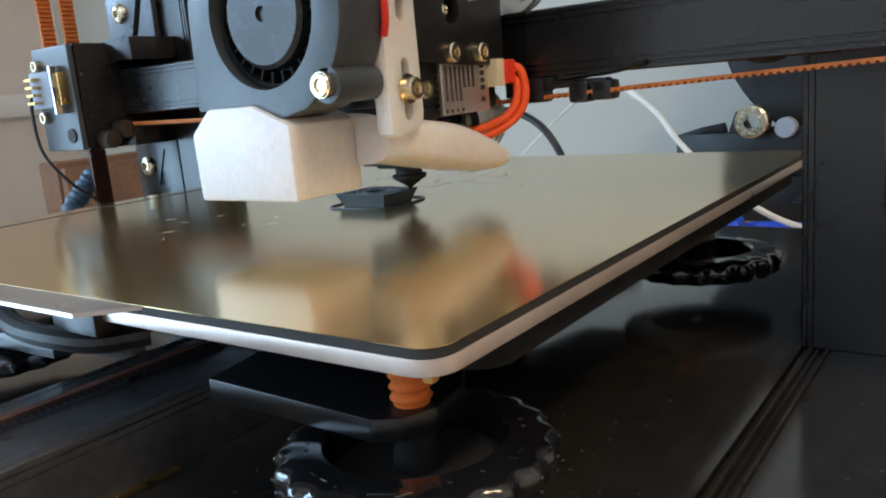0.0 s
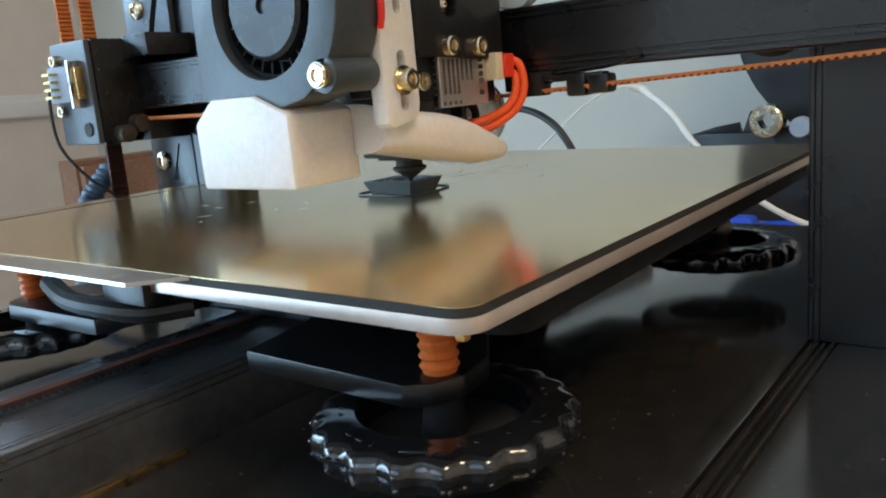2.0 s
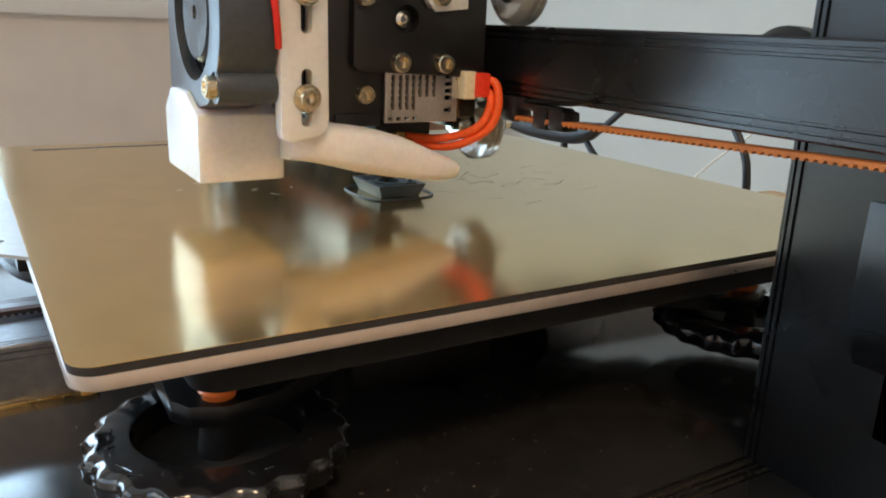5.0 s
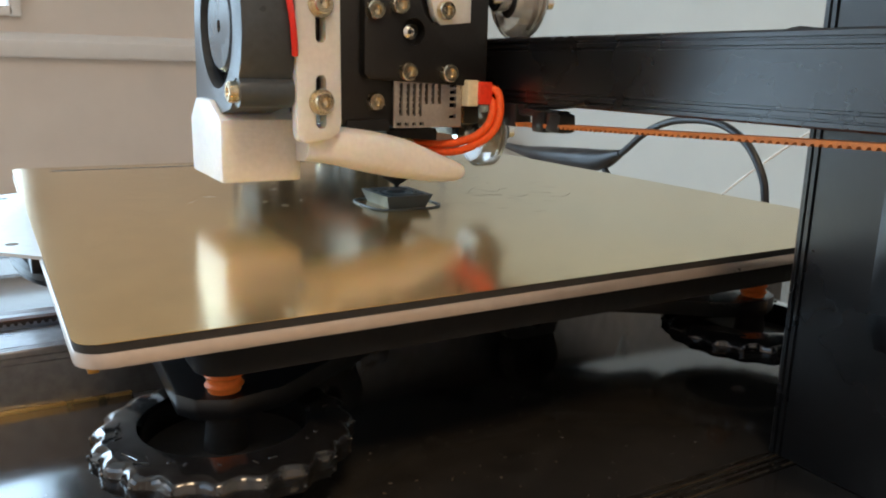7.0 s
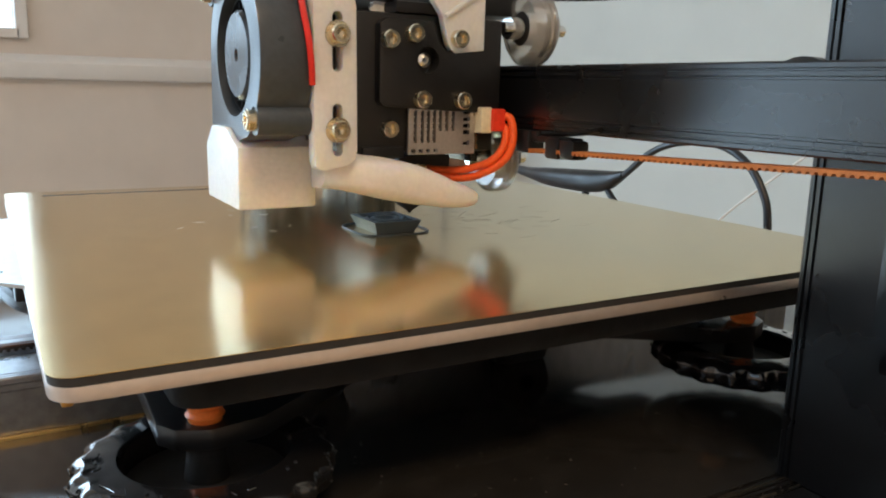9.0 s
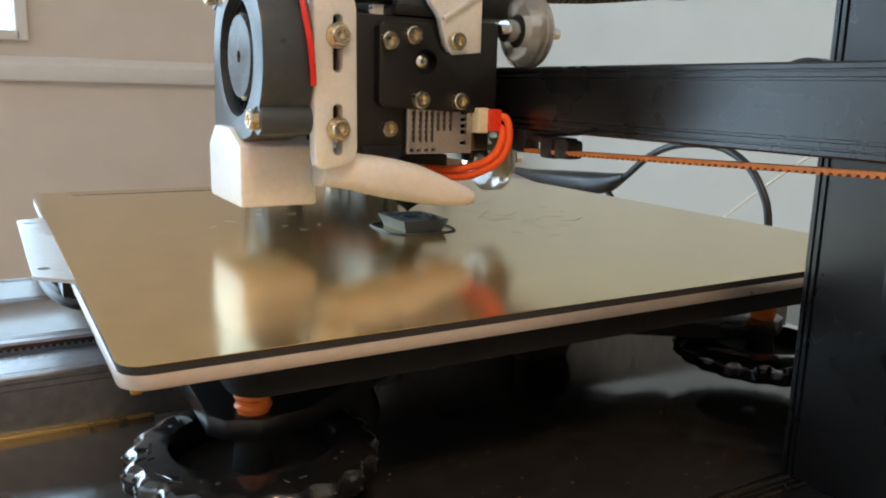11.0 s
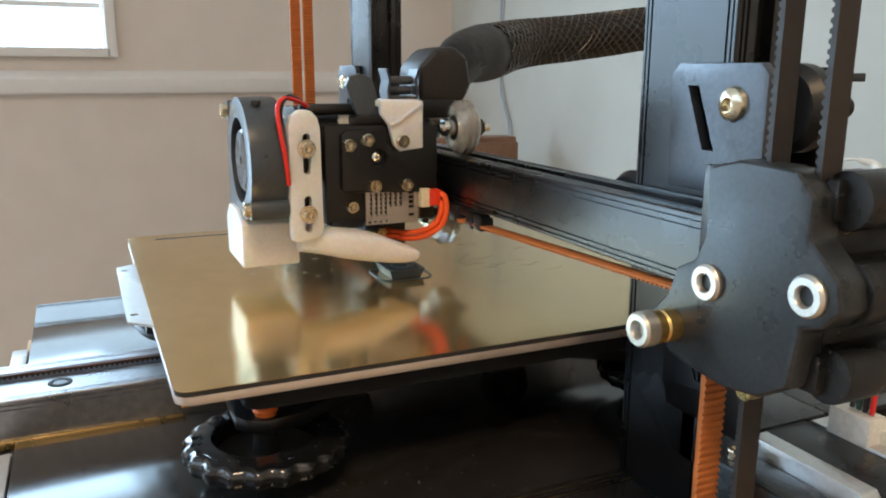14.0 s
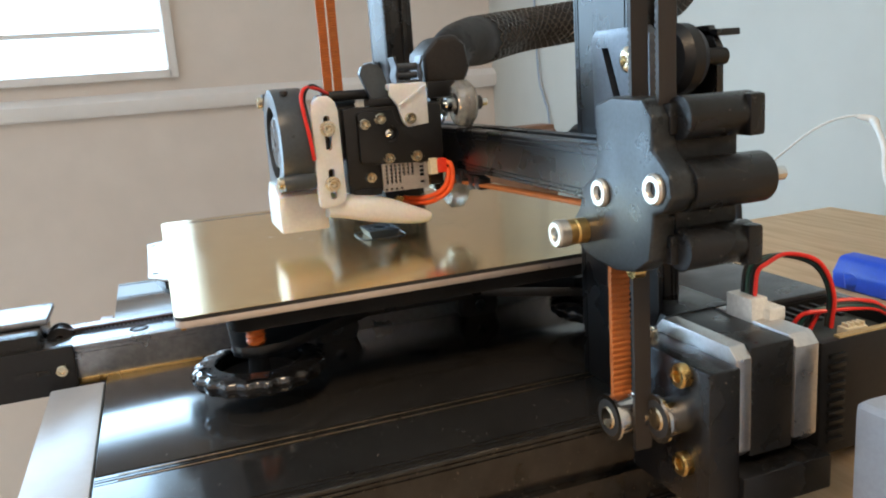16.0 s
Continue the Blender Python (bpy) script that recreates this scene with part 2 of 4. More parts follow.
AXIS = {"x": Matrix.Rotation(radians(90), 4, "Y"), "y": Matrix.Rotation(radians(-90), 4, "X"), "z": Matrix.Identity(4)}


def cyl(axis, c, r, length, r2=None, seg=32, bevel=0.0):
    """A cylinder whose middle is at c."""
    bm = bmesh.new()
    bmesh.ops.create_cone(bm, cap_ends=True, segments=seg, radius1=r, radius2=r if r2 is None else r2, depth=length, matrix=Matrix.Translation(c) @ AXIS[axis])
    return finish(bm, bevel)


def lathe(axis, c, profile, seg=40, scallop=None):
    """Turns (radius, height) pairs round an axis through c; a closed profile. scallop(angle, radius) alters the radius."""
    bm = bmesh.new()
    m = Matrix.Translation(c) @ AXIS[axis]
    rings = []
    for i in range(seg):
        a = 2 * math.pi * i / seg
        ring = []
        for r, h in profile:
            q = scallop(a, r) if scallop else r
            ring.append(bm.verts.new(m @ Vector((q * math.cos(a), q * math.sin(a), h))))
        rings.append(ring)
    k = len(profile)
    for i in range(seg):
        for j in range(k):
            bm.faces.new((rings[i][j], rings[(i + 1) % seg][j], rings[(i + 1) % seg][(j + 1) % k], rings[i][(j + 1) % k]))
    bmesh.ops.recalc_face_normals(bm, faces=bm.faces)
    return bm


def prism(axis, outline, a0, a1, bevel=0.0, seg=2):
    """Extrudes an outline along an axis: outline in (y, z) for x, (x, z) for y, (x, y) for z."""
    bm = bmesh.new()
    put = {"x": lambda p, a: (a, p[0], p[1]), "y": lambda p, a: (p[0], a, p[1]), "z": lambda p, a: (p[0], p[1], a)}[axis]
    lo = [bm.verts.new(put(p, a0)) for p in outline]
    hi = [bm.verts.new(put(p, a1)) for p in outline]
    k = len(outline)
    bm.faces.new(lo)
    bm.faces.new(hi[::-1])
    for i in range(k):
        bm.faces.new((lo[i], hi[i], hi[(i + 1) % k], lo[(i + 1) % k]))
    bmesh.ops.recalc_face_normals(bm, faces=bm.faces)
    return finish(bm, bevel, seg)


def rounded(x0, x1, y0, y1, r, n=6):
    pts = []
    for cx, cy, s in ((x1 - r, y1 - r, 0), (x0 + r, y1 - r, 90), (x0 + r, y0 + r, 180), (x1 - r, y0 + r, 270)):
        for i in range(n + 1):
            a = radians(s + 90 * i / n)
            pts.append((cx + r * math.cos(a), cy + r * math.sin(a)))
    return pts


def spline(points, n=10):
    """A smooth run through the points (Catmull-Rom)."""
    p = [Vector(q) for q in points]
    p = [2 * p[0] - p[1]] + p + [2 * p[-1] - p[-2]]
    out = []
    for i in range(1, len(p) - 2):
        for k in range(n):
            t = k / n
            out.append(0.5 * (2 * p[i] + (p[i + 1] - p[i - 1]) * t + (2 * p[i - 1] - 5 * p[i] + 4 * p[i + 1] - p[i + 2]) * t * t
                              + (3 * p[i] - p[i - 1] - 3 * p[i + 1] + p[i + 2]) * t ** 3))
    out.append(p[-2])
    return out


def tube(points, radius, seg=12, n=10, radii=None, squash=1.0):
    run = spline(points, n)
    rr = [q[0] for q in spline([(r, 0, 0) for r in radii], n)] if radii else [radius] * len(run)
    bm = bmesh.new()
    rings, side = [], None
    for i, q in enumerate(run):
        t = (run[min(i + 1, len(run) - 1)] - run[max(i - 1, 0)]).normalized()
        if side is None:
            side = t.cross(Vector((0, 0, 1)) if abs(t.z) < 0.9 else Vector((1, 0, 0))).normalized()
        side = (side - t * side.dot(t)).normalized()
        up = side.cross(t)
        rings.append([bm.verts.new(q + (side * math.cos(2 * math.pi * k / seg) + up * math.sin(2 * math.pi * k / seg) * squash) * rr[i]) for k in range(seg)])
    for a, b in zip(rings, rings[1:]):
        for k in range(seg):
            bm.faces.new((a[k], a[(k + 1) % seg], b[(k + 1) % seg], b[k]))
    bm.faces.new(rings[0][::-1])
    bm.faces.new(rings[-1])
    return bm


def join(*bms):
    out = bmesh.new()
    for b in bms:
        me = bpy.data.meshes.new("tmp")
        b.to_mesh(me)
        b.free()
        out.from_mesh(me)
        bpy.data.meshes.remove(me)
    return out


def cut(bm, *cutters):
    """Cuts the cutters out of the mesh for good."""
    def temp(b):
        me = bpy.data.meshes.new("tmp")
        b.to_mesh(me)
        b.free()
        return new("tmp", me)
    body = temp(bm)
    tools = [temp(c) for c in cutters]
    for t in tools:
        md = body.modifiers.new("cut", "BOOLEAN")
        md.operation, md.solver, md.object = "DIFFERENCE", "EXACT", t
    me = bpy.data.meshes.new_from_object(body.evaluated_get(bpy.context.evaluated_depsgraph_get()))
    out = bmesh.new()
    out.from_mesh(me)
    for o in (body, *tools):
        data = o.data
        bpy.data.objects.remove(o)
        bpy.data.meshes.remove(data)
    bpy.data.meshes.remove(me)
    return out


BASE = {}


def thing(name, base, label, category, group="", kind=""):
    """An Empty at its base (mm) for parts to hang from."""
    ob = new(name)
    ob.empty_display_size = 0.01
    ob.location = Vector(base) * MM
    BASE[ob.name] = Vector(base)
    return tagged(ob, label, category, group, kind)


def mesh_of(name, bm, material, origin=(0, 0, 0), smooth=True):
    bmesh.ops.transform(bm, matrix=Matrix.Scale(MM, 4) @ Matrix.Translation(-Vector(origin)), verts=bm.verts)
    me = bpy.data.meshes.new(name)
    bm.normal_update()
    if smooth:
        for f in bm.faces:
            f.smooth = True
        for e in bm.edges:
            if len(e.link_faces) == 2 and e.calc_face_angle(0) > radians(32):
                e.smooth = False
    bm.to_mesh(me)
    bm.free()
    me.materials.append(material)
    return me


def part(name, bm, material, parent, label=""):
    """One mesh under a thing or under a part; places in the world's millimetres, before the thing moves."""
    o = BASE[parent.name]
    ob = new(name, mesh_of(name, bm, material, o))
    ob.parent = parent
    BASE[ob.name] = o
    return tagged(ob, label)


def solid(name, bm, material, label, category="", group="", kind="", base=(0, 0, 0)):
    """A thing of one mesh."""
    ob = new(name, mesh_of(name, bm, material, base))
    ob.location = Vector(base) * MM
    BASE[ob.name] = Vector(base)
    return tagged(ob, label, category, group, kind)


def put(name, me, at, parent, turn=(0, 0, 0), label=""):
    """A piece that shares its mesh, at a place in the world's millimetres."""
    ob = new(name, me)
    ob.parent = parent
    ob.matrix_basis = pose(*((Vector(at) - BASE[parent.name]) * MM), *turn)
    BASE[ob.name] = Vector(at)
    return tagged(ob, label)


def screw_mesh(name, r, h, material):
    """A socket-head screw: its head stands along +z from the origin."""
    prof = [(0.001, -1.5), (r * 0.6, -1.5), (r * 0.6, 0), (r, 0.0), (r, h * 0.8), (r * 0.88, h), (r * 0.55, h), (r * 0.5, h * 0.92), (r * 0.48, h * 0.35), (0.001, h * 0.3)]
    return mesh_of(name, lathe("z", (0, 0, 0), prof, 20), material)


SCREW_M3 = screw_mesh("screw", 2.75, 2.6, SCREW)
SCREW_BIG = screw_mesh("screw", 4.6, 4.2, SCREW_DULL)
SCREW_BRASS = screw_mesh("screw", 4.0, 3.2, BRASS)
WASHER = mesh_of("washer", lathe("z", (0, 0, 0), [(1.7, 0), (3.6, 0), (3.6, 0.6), (1.7, 0.6)], 24), SCREW)
SCREW_DOME = mesh_of("screw", lathe("z", (0, 0, 0), [(0.01, 0.9), (1.6, 0.9), (1.9, 2.6), (3.0, 2.4), (4.4, 1.4), (4.9, 0), (0.01, 0)], 24), SCREW)
SCREW_DARK_ME = screw_mesh("screw", 1.9, 1.6, MAGNET)
TO_X, TO_FRONT, TO_LEFT = (0, 90, 0), (90, 0, 0), (0, -90, 0)


def slot_profile(w, h, slots):
    """Outline in (a, b) of an extrusion w x h about its middle, with slots (side, offset) cut in; side is one of n s e w."""
    def edge(length, offs):
        pts = []
        for o in sorted(offs):
            pts += [(o - 3.6, 0), (o - 3.0, -1.0), (o - 3.0, -1.8), (o - 4.6, -1.8), (o - 4.6, -4.2), (o + 4.6, -4.2), (o + 4.6, -1.8), (o + 3.0, -1.8), (o + 3.0, -1.0), (o + 3.6, 0)]
        return [(-length / 2 + 0.6, 0), *pts, (length / 2 - 0.6, 0)]
    out = []
    for side, length, dist in (("n", w, h / 2), ("e", h, w / 2), ("s", w, h / 2), ("w", h, w / 2)):
        for a, b in edge(length, [o for s, o in slots if s == side]):
            r = dist + b
            out.append({"n": (a, r), "e": (r, -a), "s": (-a, -r), "w": (-r, a)}[side])
    return out


def bar(axis, c, w, h, length, slots):
    """An aluminium extrusion along an axis, c its middle."""
    k = {"x": (1, 2, 0), "y": (0, 2, 1), "z": (0, 1, 2)}[axis]
    pts = [(a + c[k[0]], b + c[k[1]]) for a, b in slot_profile(w, h, slots)]
    return prism(axis, pts, c[k[2]] - length / 2, c[k[2]] + length / 2)


# ---- the room ----
ZT = -97.0      # table top
X_WALL, Y_WALL, Y_FRONT, X_NEAR, Z_FLOOR, Z_CEIL = -1300.0, 640.0, -2000.0, 2200.0, -850.0, 1700.0
solid("floor", box(X_WALL - 100, X_NEAR + 100, Y_FRONT - 100, Y_WALL + 100, Z_FLOOR - 60, Z_FLOOR), FLOOR_WOOD, "plain beige room floor", "floor", kind="structure")
solid("ceiling", box(X_WALL - 100, X_NEAR + 100, Y_FRONT - 100, Y_WALL + 100, Z_CEIL, Z_CEIL + 60), CEILING_MAT, "plain white ceiling", "ceiling", kind="structure")
WIN_Y0, WIN_Y1, WIN_Z0, WIN_Z1 = -1940.0, -62.0, 122.0, 680.0
DOOR_Y0, DOOR_Y1, DOOR_Z1 = -1930.0, -575.0, 100.0
solid("wall_west", join(box(X_WALL - 100, X_WALL, Y_FRONT - 100, WIN_Y0, Z_FLOOR, Z_CEIL), box(X_WALL - 100, X_WALL, WIN_Y1, Y_WALL, Z_FLOOR, Z_CEIL),
                        box(X_WALL - 100, X_WALL, DOOR_Y1, WIN_Y1, Z_FLOOR, WIN_Z0), box(X_WALL - 100, X_WALL, DOOR_Y0, DOOR_Y1, DOOR_Z1, WIN_Z0), box(X_WALL - 100, X_WALL, WIN_Y0, DOOR_Y0, Z_FLOOR, WIN_Z0),
                        box(X_WALL - 100, X_WALL, DOOR_Y0, DOOR_Y1, Z_FLOOR, Z_FLOOR + 120), box(X_WALL - 100, X_WALL, WIN_Y0, WIN_Y1, WIN_Z1, Z_CEIL)),
      WALL_WARM, "beige painted wall with a window", "wall", kind="structure")
solid("wall_north", box(X_WALL - 100, X_NEAR + 100, Y_WALL, Y_WALL + 100, Z_FLOOR, Z_CEIL), WALL_COOL, "plain white painted wall behind the table", "wall", kind="structure")
solid("wall_east", box(X_NEAR, X_NEAR + 100, Y_FRONT - 100, Y_WALL, Z_FLOOR, Z_CEIL), WALL_WARM, "plain beige painted wall", "wall", kind="structure")
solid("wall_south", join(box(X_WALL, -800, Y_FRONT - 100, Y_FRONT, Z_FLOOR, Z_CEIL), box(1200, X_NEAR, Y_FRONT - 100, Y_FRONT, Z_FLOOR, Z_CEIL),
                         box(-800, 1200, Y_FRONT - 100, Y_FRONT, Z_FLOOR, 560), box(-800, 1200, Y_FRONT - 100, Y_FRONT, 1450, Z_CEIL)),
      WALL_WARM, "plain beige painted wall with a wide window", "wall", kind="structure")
solid("trim", prism("y", [(X_WALL, 43), (X_WALL + 16, 45), (X_WALL + 22, 57), (X_WALL + 22, 71), (X_WALL + 12, 81), (X_WALL, 85)], -400.0, Y_WALL), TRIM_WHITE,
      "painted moulding along the beige wall below the window", "moulding", kind="structure")
win = thing("window_1", (X_WALL, (WIN_Y0 + WIN_Y1) / 2, WIN_Z0), "white window with a bright blind lit from outside", "window", kind="structure")
part("window_frame", join(box(X_WALL - 60, X_WALL + 14, WIN_Y1 - 6, WIN_Y1 + 12, WIN_Z0 - 12, WIN_Z1, 2), box(X_WALL - 60, X_WALL + 14, WIN_Y0 - 12, WIN_Y0 + 6, WIN_Z0 - 12, WIN_Z1, 2),
                          box(X_WALL - 60, X_WALL + 14, WIN_Y0, WIN_Y1, WIN_Z0 - 12, WIN_Z0 + 4, 2)), TRIM_WHITE, win)
# the lower five slats take the dimmer glow, for weaker daylight there
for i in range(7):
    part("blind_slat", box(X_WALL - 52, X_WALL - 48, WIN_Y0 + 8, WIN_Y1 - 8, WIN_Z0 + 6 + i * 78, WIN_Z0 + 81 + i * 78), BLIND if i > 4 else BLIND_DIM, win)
part("blind_rail", box(X_WALL - 47, X_WALL - 43, WIN_Y0 + 8, WIN_Y1 - 10, WIN_Z0 + 78, WIN_Z0 + 88, 1), TRIM_WHITE, win, "thin bottom rail of the blind")

door = thing("door_1", (X_WALL, (DOOR_Y0 + DOOR_Y1) / 2, Z_FLOOR), "low glazed door panes below the window, bright with daylight", "glazed door", kind="structure")
for i in range(3):
    a = DOOR_Y0 + 6 + i * (DOOR_Y1 - DOOR_Y0) / 3
    part("pane", box(X_WALL - 54, X_WALL - 48, a, a + (DOOR_Y1 - DOOR_Y0) / 3 - 12, Z_FLOOR + 126, DOOR_Z1 - 4), BLIND_LOW, door)
    part("stile", box(X_WALL - 60, X_WALL - 30, a - 14, a - 1, Z_FLOOR + 121, DOOR_Z1 - 1, 2), TRIM_WHITE, door)

table = thing("table", (300, 190, ZT), "pale wooden table with a light grain under the printer", "table")
part("tabletop", box(-265, 1150, -172, 590, ZT - 26, ZT, 2), TABLE_WOOD, table)
for x in (-235, 1120):
    for y in (-140, 560):
        part("leg", box(x - 25, x + 25, y - 25, y + 25, Z_FLOOR, ZT - 26, 2), TABLE_WOOD, table)

# ---- the printer's frame ----
ZB = -49.0      # top of the base


def lined(w, h, lines):
    """Outline of a bar w x h about its middle with fine grooves (side, offset, width, depth)."""
    out = []
    for side, length, dist in (("n", w, h / 2), ("e", h, w / 2), ("s", w, h / 2), ("w", h, w / 2)):
        pts = [(-length / 2 + 0.5, 0)]
        for o, g, d in sorted((o, g, d) for s, o, g, d in lines if s == side):
            pts += [(o - g / 2, 0), (o - g / 2 + 0.15, -d), (o + g / 2 - 0.15, -d), (o + g / 2, 0)]
        pts.append((length / 2 - 0.5, 0))
        for a, b in pts:
            r = dist + b
            out.append({"n": (a, r), "e": (r, -a), "s": (-a, -r), "w": (-r, a)}[side])
    return out


def grooved(axis, c, w, h, length, lines):
    k = {"x": (1, 2, 0), "y": (0, 2, 1), "z": (0, 1, 2)}[axis]
    return prism(axis, [(a + c[k[0]], b + c[k[1]]) for a, b in lined(w, h, lines)], c[k[2]] - length / 2, c[k[2]] + length / 2)


FINE = lambda side, edge: [(side, s * (edge - o), g, 0.7) for s in (1, -1) for o, g in ((1.8, 0.7), (3.6, 0.9))]
frame_ob = thing("printer_frame", (0, 0, ZT), "black aluminium frame of a small printer on the table", "printer frame")
part("rail", grooved("y", (0, 4, ZB - 3), 40, 40, 376, FINE("n", 20) + [("n", -4.5, 9.0, 4.0)] + FINE("e", 20) + FINE("w", 20) + [("e", 4, 6.2, 3), ("w", -4, 6.2, 3)]), RAIL_BLACK, frame_ob, "long black aluminium bed rail")
for s in (1, -1):
    a, b = (20.5, 131) if s > 0 else (-131, -20.5)
    part("base_plate", box(a, b, -158, 215, ZB - 4, ZB, 0.4), BASE_BLACK, frame_ob, "glossy black base plate")
    part("gold_strip", box(*sorted((s * 20.3, s * 21.6)), -172, -96, ZB - 2, ZB + 0.9, 0.2), BRASS, frame_ob, "thin gold edge along the rail")
    part("side_beam", grooved("y", (s * 155, 28, ZB - 20.2), 47, 40, 372, [("n", -20.5, 0.9, 0.9), ("n", -18.6, 1.2, 0.9), ("n", -16.4, 0.8, 0.6), ("n", 17, 1.0, 0.8), ("n", 19.5, 1.2, 0.8), ("n", 21.3, 0.8, 0.6)] + FINE("e", 20) + FINE("w", 20) + [("e", 0, 6.2, 4), ("w", 0, 6.2, 4)]), BASE_BLACK, frame_ob, "black grooved aluminium side beam")
    # thin strips added in place of glints along the groove edges
    for a in (133.0, 137.4):
        part("edge_glint", box(*sorted((s * a, s * (a + 0.45))), -150, 212, ZB - 0.6, ZB - 0.02, 0.1, 1), GLINT_EDGE, frame_ob, "thin bronze line painting the warm glint along the groove")
    if s > 0:
        part("front_panel", box(30, 178, -182, -158.6, ZB - 40, ZB + 0.5, 1.2), FRONT_WHITE, frame_ob, "white front end panel")
        part("front_panel_lip", box(27, 29.8, -178, -158.6, ZB - 30, ZB - 1, 0.6), FRONT_WHITE, frame_ob)
    else:
        part("front_lip", box(-92, -64, -166, -158.6, ZB - 30, ZB + 0.5, 1.0), FRONT_WHITE, frame_ob, "small white end piece")
    part("upright", grooved("z", (s * 150.5, 51, 130), 40, 20, 2 * (130 - ZB), FINE("s", 20) + FINE("n", 20) + FINE("e", 10) + FINE("w", 10) + [("e", 0, 6.2, 4), ("w", 0, 6.2, 4)]), ANODISED, frame_ob, "black grooved aluminium upright")
    for y in (-150, 190):
        part("foot", cyl("z", (s * 154, y, (ZB - 40.2 + ZT) / 2), 14, ZB - 40.2 - ZT, bevel=0.8), PLASTIC, frame_ob)
    # plates that guide the beam along the upright
    plate = part("guide_plate", cut(prism("y", [(s * a, b) for a, b in ((151, 57), (187, 57), (187, 90), (184, 93), (153, 93), (150, 90))], 37.2, 40.4, 0.4),
                                    prism("y", [(s * a, b) for a, b in ((157, 86.7), (161.6, 86.7), (169.2, 68.7), (164.6, 68.7))], 30, 50)), GUIDE_PLATE, frame_ob, "dark metal guide plate with a slanted slot")
    put("screw", SCREW_DOME, (s * 175.5, 37.2, 82), plate, TO_FRONT)
    low = part("guide_plate", cut(prism("y", [(s * a, b) for a, b in ((154, -14), (183, -14), (186, -8), (186, 22), (151, 22), (151, -8))], 42.5, 40.4, 0.4),
                                  prism("y", [(s * a, b) for a, b in ((158, 16), (162.5, 16), (170.1, -2), (165.5, -2))], 30, 50)), ANODISED, frame_ob)
    put("screw", SCREW_DOME, (s * 176, 40, 8), low, TO_FRONT)
    part("guide_wheel", lathe("y", (s * 119, 51, 45), [(3, -5), (10, -5), (12, -2), (12, 2), (10, 5), (3, 5)], 28), PLASTIC, frame_ob)
    part("guide_wheel", lathe("y", (s * 183, 52, 81), [(3, -5), (10, -5), (12, -2), (12, 2), (10, 5), (3, 5)], 28), PLASTIC, frame_ob)
    part("back_plate", prism("y", [(s * a, b) for a, b in ((135, 60), (180, 60), (183, 66), (183, 84), (178, 92), (135, 92))], 68, 71, 0.6), ANODISED, frame_ob)
    part("axle", cyl("y", (s * 183, 57, 81), 3, 28), MOTOR_BLACK, frame_ob)
part("stop_tab", box(174, 183, 68, 78, 88, 90.4, 0.4), ANODISED, frame_ob)
part("gantry_beam", grooved("x", (-2, 30, 44.5), 20, 20, 378, FINE("n", 10) + FINE("s", 10) + FINE("w", 10) + FINE("e", 10) + [("n", 0, 6.2, 5), ("s", 0, 6.2, 4)]), ANODISED, frame_ob, "black grooved aluminium cross beam")
rs = part("rail_screw", lathe("z", (8, -141, ZB + 17.05), [(2.6, 0.05), (3.0, 0.3), (4.4, 0.3), (4.7, 0), (2.6, 0)], 28), MAGNET, frame_ob, "dark sunken screw on the rail")
part("socket", cyl("z", (8, -141, ZB + 17.1), 2.5, 0.2), GUIDE_PLATE, rs)
rack = part("rear_crossbar", grooved("x", (0, 190, ZB - 20), 40, 38, 262, FINE("n", 20)), ANODISED, frame_ob)

# belt tensioner at the front end of the bed rail
ten = thing("belt_tensioner", (0, -195, ZB), "black belt tensioner block on the end of the bed rail", "belt tensioner")
part("block", box(-24, 22.4, -240, -184.2, -50, -23, 1.5), PRINTED_BLACK, ten)
part("cover", box(-24.5, 9, -240, -181, -22.8, -19.5, 1.2), RAIL_BLACK, ten, "smooth grey top cover")
part("cheek", box(22.5, 25.5, -240, -170, -53, -30, 1.2), PLASTIC, ten)
put("screw", SCREW_M3, (25.5, -176, -41), ten, TO_X)
part("slot", box(25.5, 26.0, -196, -181, -42.2, -39.8, 0.3), PRINTED_BLACK, ten)
part("pulley", lathe("x", (-4, -178, -33), [(2, -5), (6.0, -5), (6.0, -4), (5, -4), (5, 4), (6.0, 4), (6.0, 5), (2, 5)], 28), PLASTIC, ten)


